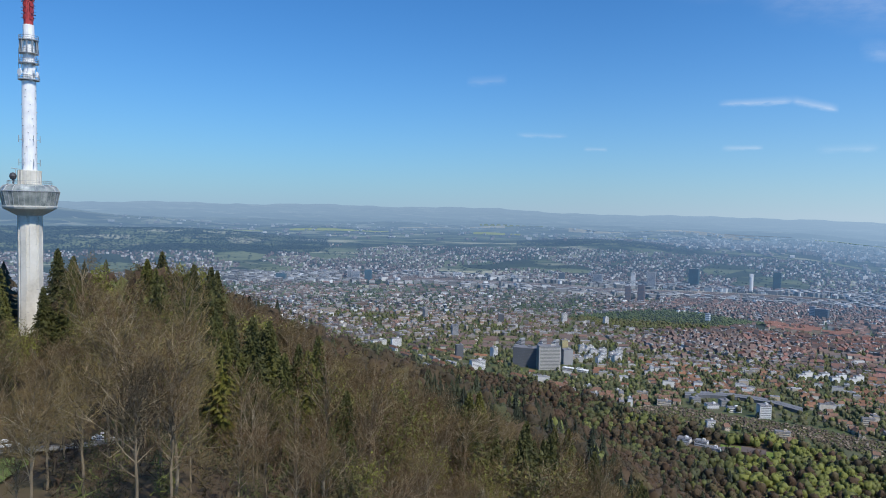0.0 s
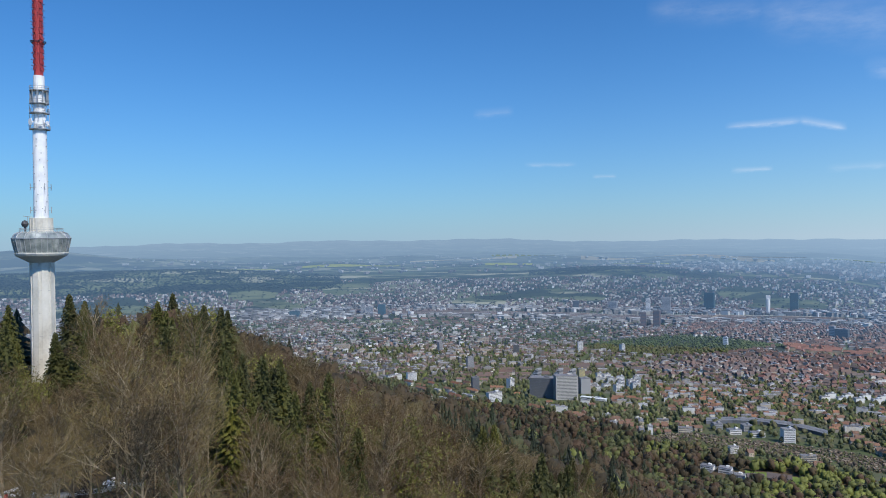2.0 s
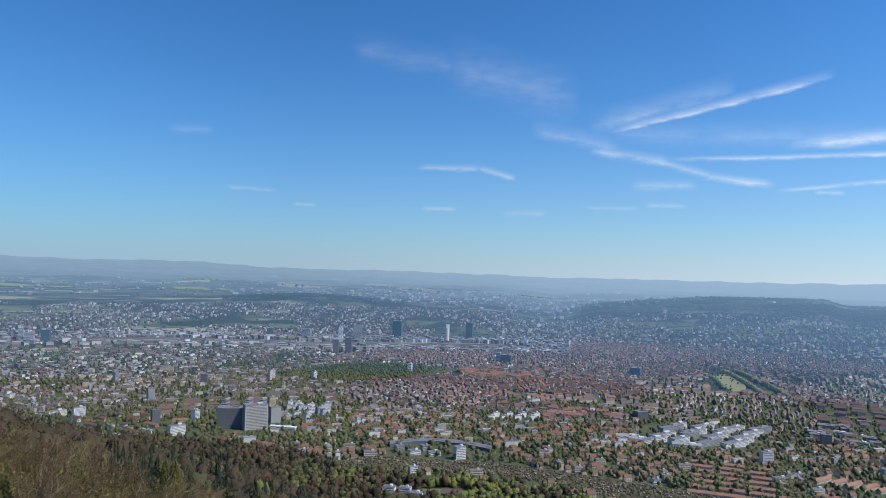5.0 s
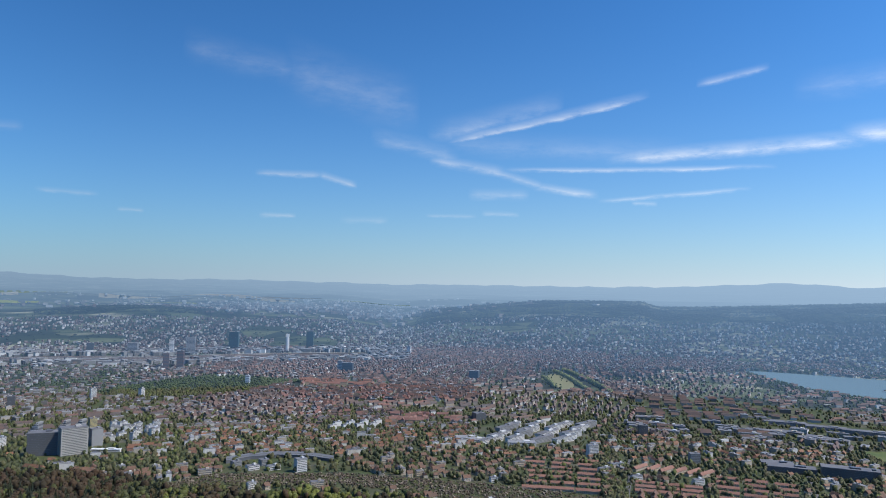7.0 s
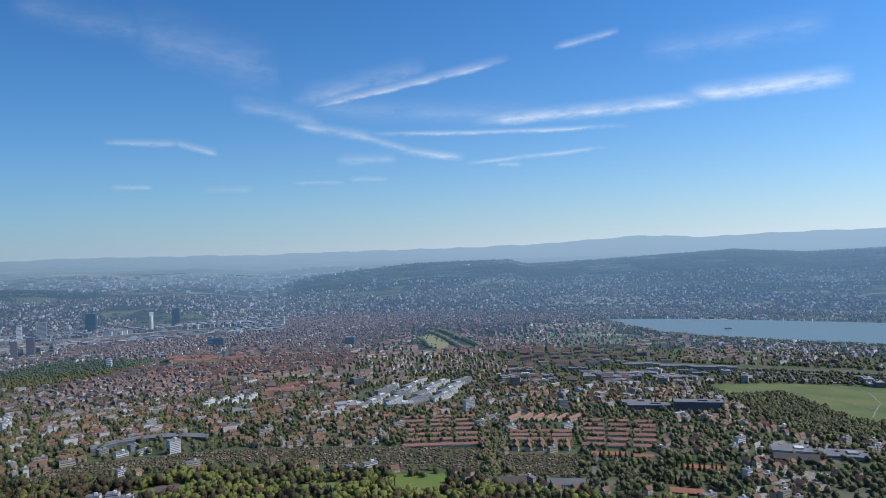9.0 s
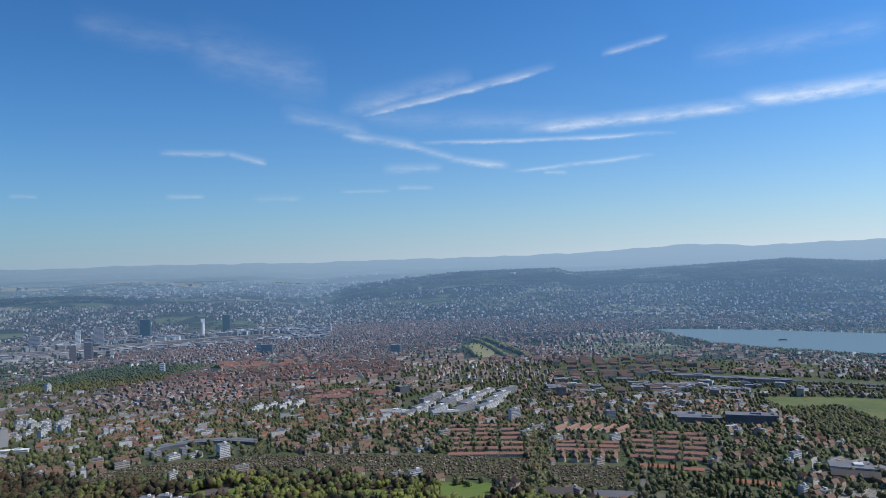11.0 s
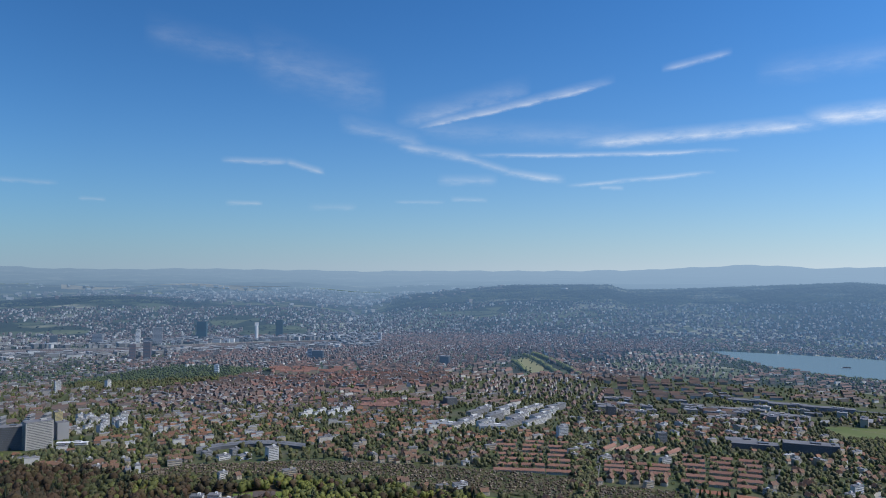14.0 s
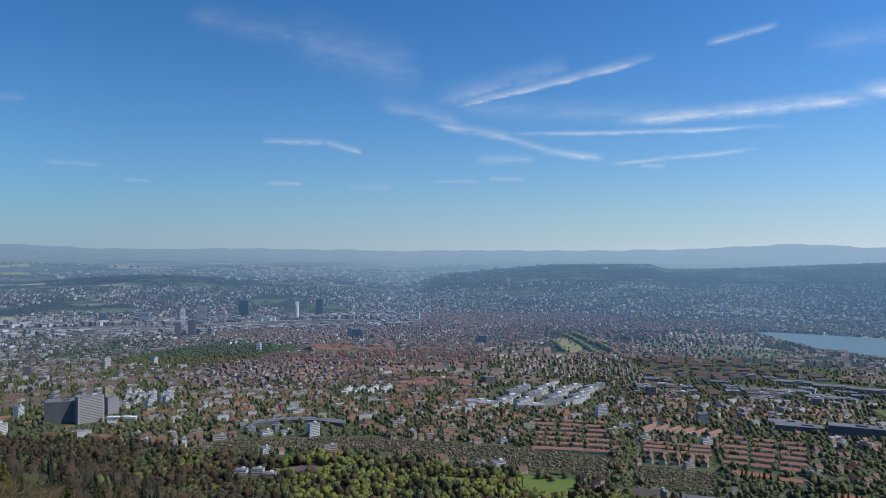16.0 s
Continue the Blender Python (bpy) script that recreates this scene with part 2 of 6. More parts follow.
M_SLOPESPRUCE = material("slope spruce needles", [(0.014, 0.021, 0.009), (0.028, 0.038, 0.013), (0.055, 0.062, 0.02)], 0.75, 0.7, per="tone", plan=0.02)
M_TWIG = material("bare beech twigs", [(0.038, 0.025, 0.007), (0.098, 0.068, 0.018), (0.088, 0.046, 0.014), (0.132, 0.096, 0.027), (0.25, 0.19, 0.075)], 0.85, 0.75, 0.5, per="object", plan=0.075)
M_BARK = material("grey beech bark", [(0.11, 0.082, 0.048), (0.21, 0.163, 0.10), (0.36, 0.295, 0.195)], 0.85, 0.3, 3.0, plan=0.3)
M_BUD = material("young leaves", [(0.05, 0.045, 0.010), (0.10, 0.10, 0.014), (0.20, 0.205, 0.022), (0.12, 0.095, 0.024)], 0.7, 0.7, 0.5, per="object", plan=0.07)
# half of the lake's colour is pale haze painted as emission
M_WATER = painted_haze_material("lake water", [(0.3, (0.06, 0.12, 0.17)), (0.7, (0.09, 0.16, 0.21))], 0.8, haze=(0.26, 0.42, 0.58), fixed=0.50, rough=0.16)
M_LAWN = material("mown grass", [(0.085, 0.135, 0.018), (0.125, 0.185, 0.024), (0.15, 0.18, 0.04)], 0.85, 0.0, 0.3, plan=0.012)
M_CLAY = material("red clay court", [(0.27, 0.105, 0.06), (0.33, 0.14, 0.085)], 0.9, 0.0, 0.4)
M_ROAD = material("worn asphalt", [(0.09, 0.09, 0.09), (0.15, 0.145, 0.14), (0.20, 0.19, 0.18)], 0.8, 0.0, 0.3)
M_TRACK = material("pale gravel track", [(0.34, 0.32, 0.27), (0.44, 0.42, 0.37)], 0.9, 0.0, 0.4)
# M_RAIL, M_FIELD, M_CROP and M_SAND glow with a fixed share of painted haze
M_RAIL = painted_haze_material("ballast and track", [(0.3, (0.07, 0.066, 0.066)), (0.7, (0.15, 0.14, 0.14))], 9.0, fixed=0.16)
M_FIELD = painted_haze_material("pale far fields", [(0.3, (0.34, 0.34, 0.28)), (0.7, (0.50, 0.49, 0.43))], 6.0, fixed=0.45)
M_CROP = painted_haze_material("green far fields", [(0.3, (0.20, 0.24, 0.10)), (0.7, (0.26, 0.29, 0.12))], 2.0, fixed=0.44)
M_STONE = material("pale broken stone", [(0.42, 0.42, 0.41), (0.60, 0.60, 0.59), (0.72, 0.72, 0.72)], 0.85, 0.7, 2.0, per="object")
M_SAND = painted_haze_material("sandy exercise ground", [(0.3, (0.19, 0.19, 0.085)), (0.7, (0.25, 0.24, 0.12))], 9.0, fixed=0.14)
M_SOIL = material("garden plots", [(0.040, 0.050, 0.016), (0.070, 0.080, 0.024), (0.12, 0.095, 0.050), (0.08, 0.062, 0.030)], 0.9, 0.0, 0.12, plan=0.06)
M_CONCRETE = material("cast concrete", [(0.50, 0.47, 0.40), (0.66, 0.63, 0.55), (0.74, 0.71, 0.63)], 0.8, 0.1, 1.2, plan=0.15)
M_WHITE = material("white painted steel", [(0.78, 0.78, 0.77), (0.90, 0.90, 0.89), (0.96, 0.96, 0.95)], 0.5, 0.1, 1.5, plan=0.4)
M_RED = material("red painted steel", [(0.36, 0.03, 0.03), (0.46, 0.05, 0.045)], 0.5, 0.2, 1.5, plan=0.4)
M_STEEL = material("galvanised steel", [(0.30, 0.31, 0.31), (0.46, 0.47, 0.47)], 0.5, 0.4, metal=0.3)
M_DARK = material("dark steel", [(0.03, 0.03, 0.035), (0.06, 0.06, 0.065)], 0.5, 0.5)
M_GLASS = material("window glass", [(0.06, 0.065, 0.07), (0.16, 0.165, 0.17)], 0.3, 0.8, gloss=0.4)
# pale patches in this colour stand in for light seen through the panes
M_PODGLASS = material("gallery glass", [(0.10, 0.13, 0.13), (0.30, 0.33, 0.31), (0.62, 0.64, 0.58)], 0.12, 0.2, 0.55, gloss=1.0, plan=0.35)
M_GRAVEL = material("pale trodden gravel", [(0.10, 0.09, 0.06), (0.26, 0.24, 0.20), (0.46, 0.44, 0.40)], 0.9, 0.0, 1.2, plan=0.25)
M_PALE = material("pale facade panels", [(0.58, 0.57, 0.54), (0.70, 0.69, 0.67), (0.78, 0.77, 0.75)], 0.7, 0.4, 0.1)
M_BROWN = material("brown facade panels", [(0.12, 0.075, 0.06), (0.17, 0.105, 0.085)], 0.6, 0.5)
M_MEADOW = material("grazed meadow", [(0.08, 0.12, 0.024), (0.115, 0.15, 0.03), (0.15, 0.165, 0.045), (0.09, 0.135, 0.025)], 0.85, 0.0, 0.02, plan=0.006)
M_SLATE = material("dark facade panels", [(0.10, 0.11, 0.125), (0.15, 0.155, 0.17)], 0.5, 0.5)
M_SLAB = material("weathered concrete slabs", [(0.40, 0.385, 0.35), (0.52, 0.50, 0.46)], 0.8, 0.5, 0.15)
M_DEPOT = material("dull sheet metal roof", [(0.15, 0.155, 0.16), (0.24, 0.24, 0.245)], 0.6, 0.3, 0.2)
M_BLUE = material("blue green curtain wall", [(0.04, 0.09, 0.12), (0.06, 0.12, 0.15)], 0.3, 0.5)
M_YELLOW = material("yellow facade panels", [(0.46, 0.38, 0.17), (0.54, 0.46, 0.24)], 0.7, 0.5)
M_GREY = material("grey facade panels", [(0.26, 0.26, 0.27), (0.36, 0.36, 0.36)], 0.7, 0.5)

# ---- the lie of the land, by azimuth (degrees clockwise from +y) and distance ----
RN = [0, 60, 110, 170, 260, 400, 520, 700, 870, 1100, 1300]
RIDGE = [447, 441, 437, 429, 434, 420, 366, 285, 215, 145, 104]
SPUR = [447, 436, 428, 412, 398, 378, 358, 290, 215, 135, 104]
MID = [447, 428, 412, 395, 370, 338, 312, 262, 195, 122, 104]
FLANK = [447, 425, 400, 374, 335, 280, 236, 170, 124, 110, 104]
FOOT_R = [1300, 1500, 1800, 2300, 2800, 3500, 4200, 60000]
FOOT_Z = [104, 92, 74, 40, 18, 4, 0, 0]


def smooth(x):
    x = np.clip(x, 0, 1)
    return x * x * (3 - 2 * x)


def land(az, R):
    """Height of the ground above the lake."""
    az, R = np.broadcast_arrays(np.asarray(az, float), np.asarray(R, float))
    az = (az + 180) % 360 - 180
    w = [np.interp(az, [-20, -6, 10, 23], row) for row in np.eye(4)]
    hill = sum(np.interp(R, RN, p) * k for p, k in zip((RIDGE, SPUR, MID, FLANK), w))
    z = np.where(R < 1300, hill, np.interp(R, FOOT_R, FOOT_Z))
    # far slope beyond the valley
    z = z + 85 * smooth((R - 5200) / 2200) * smooth((32 - az) / 6)
    # the long wooded hill beyond the lake
    crest = np.interp(az, [30, 35.7, 43.7, 51, 52.3, 57.5, 67.8, 72.7, 77.4, 110], [-3.2, -2.1, -1.3, -1.2, -1.6, -1.4, -0.8, -1.1, -0.9, -1.2])
    top = EYE + 8500 * np.tan(np.radians(crest))
    z = z + top * smooth((az - 30) / 5) * (smooth((R - 4600) / 4300) ** 1.25) * (1 - 0.7 * smooth((R - 8700) / 1800))
    # wooded rises north of the valley
    z = z + 80 * np.exp(-((az - 12.5) / 6.5) ** 2) * np.exp(-((R - 8300) / 900) ** 2)
    z = z + 110 * smooth((-7 - az) / 14) * np.exp(-((R - 8200) / 1000) ** 2)
    z = z + 270 * np.exp(-((az + 30) / 6.5) ** 2) * np.exp(-((R - 14000) / 1500) ** 2)
    z = z + 25 * np.sin(az * 0.55 + 1) * smooth((R - 9000) / 3000) * np.sin(R / 1400 + az * 0.1)
    # folds of the far plain
    z = z + (32 * np.sin(R / 760 + az * 0.16) + 24 * np.sin(R / 430 - az * 0.31 + 2)) * smooth((R - 10000) / 3500)
    # the skyline
    line = np.interp(az, [-33, -30, -20, -9, 4.5, 11, 21, 31, 37, 46, 53, 59, 61, 66, 70, 77, 110],
                     [-0.5, -0.35, -0.17, -0.1, -0.05, -0.33, -0.3, -0.3, -0.25, -0.3, -0.1, 0.17, 0.3, 0.04, 0.2, 0.26, 0.3])
    line = line + 0.03 * np.sin(az * 1.9) + 0.02 * np.sin(az * 4.3 + 1)
    z = z + (EYE + 30000 * np.tan(np.radians(line)) - 60) * smooth((R - 17000) / 13000) ** 1.5
    return z


def squeeze(R):
    """Beyond 3.2 km the country is drawn in towards the eye, in scale, so that it ends before 5 km."""
    R = np.asarray(R, float)
    return np.where(R < 3200, R, 3200 + 1700 * (1 - np.exp(-(np.maximum(R, 3200) - 3200) / 1700)))


def site(az, R, h=0.0):
    """World places and scale at azimuth, distance and height above the ground."""
    az, R, h = np.broadcast_arrays(np.asarray(az, float), np.asarray(R, float), np.asarray(h, float))
    r = squeeze(R)
    s = np.where(R < 1, 1.0, r / np.maximum(R, 1))
    a = np.radians(az)
    return np.stack([r * np.sin(a), r * np.cos(a), EYE - (EYE - land(az, R) - h) * s], -1), s


class Bag:
    """Collects triangles for one mesh."""

    def __init__(self):
        self.v, self.f, self.m, self.n, self.t = [], [], [], 0, []

    def add(self, v, f, m=0, tone=None):
        v, f = np.asarray(v, float).reshape(-1, 3), np.asarray(f, int).reshape(-1, 3)
        self.v.append(v), self.f.append(f + self.n), self.m.append(np.full(len(f), m))
        self.t.append(np.full(len(v), 0.5) if tone is None else tone)
        self.n += len(v)

    def many(self, v, f, at, turn, size, m=0, tone=None):
        """Copies of a template (v, f): places (k,3), turns about z, sizes (k,3)."""
        k, p = len(at), len(v)
        if not k:
            return
        c, s = np.cos(turn)[:, None], np.sin(turn)[:, None]
        w = v[None] * size[:, None, :]
        w = np.stack([c * w[..., 0] - s * w[..., 1], s * w[..., 0] + c * w[..., 1], w[..., 2]], -1) + at[:, None]
        g = f[None] + (np.arange(k) * p)[:, None, None]
        self.add(w, g, m, None if tone is None else np.repeat(tone, p))

    def mesh(self, name, mats):
        v, f, m = np.concatenate(self.v), np.concatenate(self.f), np.concatenate(self.m)
        me = bpy.data.meshes.new(name)
        me.vertices.add(len(v))
        me.vertices.foreach_set("co", v.astype(np.float32).ravel())
        me.loops.add(f.size)
        me.loops.foreach_set("vertex_index", f.astype(np.int32).ravel())
        me.polygons.add(len(f))
        me.polygons.foreach_set("loop_start", np.arange(0, f.size, 3, dtype=np.int32))
        me.polygons.foreach_set("material_index", m.astype(np.int32))
        me.update(calc_edges=True)
        me.shade_flat()
        if any(np.ptp(t) > 0 for t in self.t):
            me.attributes.new("tone", "FLOAT", "POINT").data.foreach_set("value", np.concatenate(self.t).astype(np.float32))
        for x in mats:
            me.materials.append(x)
        return me

    def thing(self, name, mats, parent=None, soft=False):
        ob = new(name, self.mesh(name, mats))
        if soft:
            ob.data.shade_smooth()
        ob.parent = parent
        return ob


def grid_faces(n, m):
    i, j = np.meshgrid(np.arange(n - 1), np.arange(m - 1), indexing="ij")
    a = (i * m + j).ravel()
    return np.concatenate([np.stack([a, a + m, a + m + 1], 1), np.stack([a, a + m + 1, a + 1], 1)])


def plan_attribute(me, az, R):
    a = np.radians(np.asarray(az, float).ravel())
    R = np.asarray(R, float).ravel() / 1000
    att = me.attributes.new("plan", "FLOAT_VECTOR", "POINT")
    att.data.foreach_set("vector", np.stack([R * np.sin(a), R * np.cos(a), R], -1).astype(np.float32).ravel())


FOREST_AZ = [-180, -12, -6, -1.7, 3.7, 7.2, 12.4, 15.3, 20, 27, 34, 40, 48, 55, 70, 90, 180]
FOREST_R = [1500, 1500, 1600, 1780, 1700, 1600, 1500, 1390, 1300, 1285, 1235, 1175, 1100, 1050, 1040, 1040, 1500]


def forest_edge(az):
    return np.interp(az, FOREST_AZ, FOREST_R)


AZ = np.concatenate([np.arange(-45, 95.01, 0.5), np.arange(98, 315.1, 3.5)])
RR = np.concatenate([np.arange(0, 1500, 15), np.arange(1500, 3500, 50), np.arange(3500, 9600, 100), np.geomspace(9600, 32000, 40)])
ga, gr = np.meshgrid(AZ, RR, indexing="ij")
lift = np.where(gr < 1500, np.where(gr < 300, 0.4, 1.6), 0.0) * (np.sin(gr * 0.043 + ga) * np.cos(ga * 2.1 + gr * 0.02))
gp, _ = site(ga, gr)
gp[..., 2] += lift * smooth((gr - 40) / 120)
faces = grid_faces(len(AZ), len(RR))
mid_a, mid_r = ga.ravel()[faces].mean(1), gr.ravel()[faces].mean(1)
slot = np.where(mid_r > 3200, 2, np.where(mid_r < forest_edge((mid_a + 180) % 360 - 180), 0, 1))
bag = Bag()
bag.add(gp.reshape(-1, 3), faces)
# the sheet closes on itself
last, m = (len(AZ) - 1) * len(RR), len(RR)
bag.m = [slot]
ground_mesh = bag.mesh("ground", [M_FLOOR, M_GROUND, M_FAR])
# real plan and distance, which set the far ground's painted haze
plan_attribute(ground_mesh, ga, gr)
for p in ground_mesh.polygons:
    p.use_smooth = True
ground = tagged(new("ground", ground_mesh), "wooded mountain side, valley floor and far hills to the horizon", "ground", kind="structure")

# ---- trees ----
rng = np.random.default_rng(7)


def part(name, bm_bag, mats, parent, label=""):
    ob = bm_bag.thing(name, mats, parent)
    if label:
        ob["label"] = label
    return ob


def clump(r, n, tall=1.0, top=0.0, size=0.42):
    """An uneven crown of n small faceted clumps round a unit ellipsoid (base at z 0, height 1, width about 1)."""
    v, f, k = [], [], 0
    base = np.array([[1, 0, 0], [-1, 0, 0], [0, 1, 0], [0, -1, 0], [0, 0, 1], [0, 0, -1]], float)
    oct_f = np.array([[0, 2, 4], [2, 1, 4], [1, 3, 4], [3, 0, 4], [2, 0, 5], [1, 2, 5], [3, 1, 5], [0, 3, 5]])
    for i in range(n):
        z = 0.22 + 0.72 * (i + 0.5) / n
        w = 0.40 * math.sqrt(max(0.05, 1 - ((z - 0.5) / 0.55) ** 2))
        a = i * 2.4 + r.uniform(-0.5, 0.5)
        d = w * math.sqrt(r.uniform(0.25, 1))
        s = size * r.uniform(0.55, 1.15) * (0.9 - 0.35 * z)
        q = base * s * 0.5 * r.uniform(0.65, 1.3, (6, 3)) + r.uniform(-0.25, 0.25, (6, 3)) * s * 0.5
        q[:, 2] /= tall
        v.append(q + (d * math.cos(a), d * math.sin(a), z * (1 - top * d)))
        f.append(oct_f + k)
        k += 6
    return np.concatenate(v), np.concatenate(f)


def crown(r, around, up, tufts, lump=0.22, tuft=0.10):
    """An uneven rounded broadleaf crown, unit height and width: a lumpy skin of limbs and leaves with tufts that stand out of it."""
    v, f = [], []
    p1, p2, p3 = r.uniform(0, 6.28, 3)
    for i in range(up):
        e = -0.9 + 2.3 * i / (up - 1)
        for j in range(around):
            a = 2 * math.pi * (j + 0.5 * (i % 2)) / around
            d = 1 + lump * (math.sin(2 * a + p1 + 2 * e) + 0.7 * math.sin(3 * a + p2 - 3 * e) + 0.8 * math.sin(5 * e + p3)) * 0.6 + r.uniform(-lump, lump) * 0.7
            v.append((0.46 * d * math.cos(e) * math.cos(a), 0.46 * d * math.cos(e) * math.sin(a), 0.54 + 0.44 * d * math.sin(e)))
    f = [(x, y, z) for x, y, z in ((i * around + j, i * around + (j + 1) % around, (i + 1) * around + j) for i in range(up - 1) for j in range(around))]
    f += [(i * around + (j + 1) % around, (i + 1) * around + (j + 1) % around, (i + 1) * around + j) for i in range(up - 1) for j in range(around)]
    v.append((0, 0, 0.54 + 0.44 * r.uniform(0.95, 1.1)))
    f += [((up - 1) * around + j, (up - 1) * around + (j + 1) % around, len(v) - 1) for j in range(around)]
    v, f = np.array(v), list(f)
    out, k = [v], len(v)
    for i in range(tufts):
        a, e = r.uniform(0, 6.28), math.asin(r.uniform(-0.5, 1))
        n = np.array([math.cos(e) * math.cos(a), math.cos(e) * math.sin(a), math.sin(e)])
        c = np.array([0, 0, 0.54]) + n * (0.46, 0.46, 0.44) * r.uniform(0.85, 1.22)
        out.append(c + r.normal(0, tuft, (3, 3)))
        f.append((k, k + 1, k + 2))
        k += 3
    return np.concatenate(out), np.array(f)


def spruce(r, tiers, spikes, droop=0.07):
    """Unit spruce: ragged skirts of drooping branch fans round a stem, height 1, width about 0.34."""
    v, f, k = [], [], 0
    for i in range(tiers):
        t = (i + 0.3) / tiers
        z = 0.10 + 0.88 * t
        w = 0.17 * (1 - t) ** 0.85 + 0.008
        for j in range(spikes):
            a = 2 * math.pi * (j + r.uniform(-0.35, 0.35)) / spikes + i * 0.7
            lw = w * r.uniform(0.55, 1.2)
            h = 1.05 / tiers * r.uniform(0.9, 1.5)
            da = math.pi / spikes * r.uniform(0.7, 1.1)
            tip = (lw * math.cos(a), lw * math.sin(a), z - droop * (1 - t) * r.uniform(0.3, 1.0))
            p, q = a - da, a + da
            v += [(0, 0, z + h), (lw * 0.62 * math.cos(p), lw * 0.62 * math.sin(p), z - 0.2 * h), tip, (lw * 0.62 * math.cos(q), lw * 0.62 * math.sin(q), z - 0.2 * h)]
            f += [(k, k + 1, k + 2), (k, k + 2, k + 3)]
            k += 4
    v += [(-0.006, 0, 0.95), (0.006, 0, 0.95), (0, 0.006, 1.0)]
    f += [(k, k + 1, k + 2)]
    return np.array(v), np.array(f)


def fir_boughs(r, height, reach):
    """A dense spruce in metres: an uneven dark core with drooping boughs all round, each a spine with hanging sprays."""
    v, f, k = [], [], 0
    rings, sides = 9, 7
    for i in range(rings):
        t = i / (rings - 1)
        for j in range(sides):
            a = 2 * math.pi * (j + 0.5 * (i % 2)) / sides
            w = 0.62 * reach * (1 - t) ** 0.85 * r.uniform(0.75, 1.2)
            v.append((w * math.cos(a), w * math.sin(a), height * (0.06 + 0.90 * t) + r.uniform(-0.5, 0.5)))
    for i in range(rings - 1):
        for j in range(sides):
            p, q = i * sides + j, i * sides + (j + 1) % sides
            f += [(p, q, q + sides), (p, q + sides, p + sides)]
    k = len(v)
    n = 420
    for i in range(n):
        t = ((i + r.uniform(0, 1)) / n) ** 1.25
        z = height * (0.08 + 0.90 * t)
        a = i * 2.39996 + r.uniform(-0.4, 0.4)
        L = (reach * (1 - t) ** 0.78 + 0.22) * r.uniform(0.72, 1.12) * (1 + 0.12 * math.sin(3 * a + i * 0.02))
        c, s = math.cos(a), math.sin(a)
        drop = L * r.uniform(0.10, 0.34)
        tip = np.array([L * c, L * s, z - drop])
        mid = np.array([0.6 * L * c, 0.6 * L * s, z - drop * 0.45])
        root = np.array([0.2 * L * c, 0.2 * L * s, z + 0.2])
        side = np.array([-s, c, 0.0])
        g = 0.10 * L + 0.18
        v += [root, mid - side * g + (0, 0, -0.2), tip, mid + side * g + (0, 0, -0.2)]
        f += [(k, k + 1, k + 2), (k, k + 2, k + 3)]
        k += 4
        for q in range(4):
            p = root + (tip - root) * r.uniform(0.35, 1.0)
            e = side * r.uniform(-1, 1) * (0.20 * L + 0.2) + np.array([c, s, 0]) * 0.2 * L * r.uniform(-0.3, 0.8) - (0, 0, r.uniform(0.1, 0.8))
            h = np.array([c, s, 0.3]) * 0.26
            v += [p - h, p + h, p + e]
            f += [(k, k + 1, k + 2)]
            k += 3
    return np.array(v), np.array(f)


def slivers(r, n, length, width, low=0.3):
    """A fuzzy crown of twigs: thin triangles that fan up and out, unit height, width about 0.5."""
    v, f = [], []
    for i in range(n):
        z = low + (0.98 - low) * r.uniform() ** 0.75
        w = 0.23 * math.sqrt(max(0.02, 1 - ((z - 0.62) / 0.38) ** 2))
        a, d = r.uniform(0, 2 * math.pi), w * math.sqrt(r.uniform(0.35, 1))
        w *= 0.85 + 0.25 * math.sin(3 * a + 9 * z)
        p = np.array([d * math.cos(a), d * math.sin(a), z])
        q = np.array([math.cos(a) * r.uniform(-0.2, 1), math.sin(a) * r.uniform(-0.2, 1), r.uniform(0.1, 1.2)]) + r.normal(0, 0.35, 3)
        q = q / np.linalg.norm(q) * length * r.uniform(0.6, 1.4)
        s = np.cross(q, r.normal(0, 1, 3))
        s = s / (np.linalg.norm(s) + 1e-9) * width
        v += [p - q * 0.4 - s, p - q * 0.4 + s, p + q * 0.6]
        f.append((3 * i, 3 * i + 1, 3 * i + 2))
    return np.array(v), np.array(f)


def stem(h, w, sides=4):
    a = np.arange(sides) * 2 * math.pi / sides
    v = np.concatenate([np.stack([w * np.cos(a), w * np.sin(a), 0 * a], 1), np.stack([w * 0.4 * np.cos(a), w * 0.4 * np.sin(a), 0 * a + h], 1)])
    f = []
    for i in range(sides):
        j = (i + 1) % sides
        f += [(i, j, sides + j), (i, sides + j, sides + i)]
    return v, np.array(f)


def tube(points, radii, sides=5):
    """Triangles of a bent tapering limb."""
    P, n = np.asarray(points, float), len(points)
    d = np.gradient(P, axis=0)
    d /= np.linalg.norm(d, axis=1)[:, None] + 1e-9
    ref = np.where(np.abs(d[:, 2:3]) > 0.9, np.array([[1.0, 0, 0]]), np.array([[0, 0, 1.0]]))
    u = np.cross(d, ref)
    u /= np.linalg.norm(u, axis=1)[:, None] + 1e-9
    w = np.cross(d, u)
    a = np.arange(sides) * 2 * math.pi / sides
    ring = P[:, None] + np.asarray(radii)[:, None, None] * (np.cos(a)[None, :, None] * u[:, None] + np.sin(a)[None, :, None] * w[:, None])
    f = []
    for i in range(n - 1):
        for j in range(sides):
            k = (j + 1) % sides
            p, q = i * sides, (i + 1) * sides
            f += [(p + j, p + k, q + k), (p + j, q + k, q + j)]
    return ring.reshape(-1, 3), np.array(f)


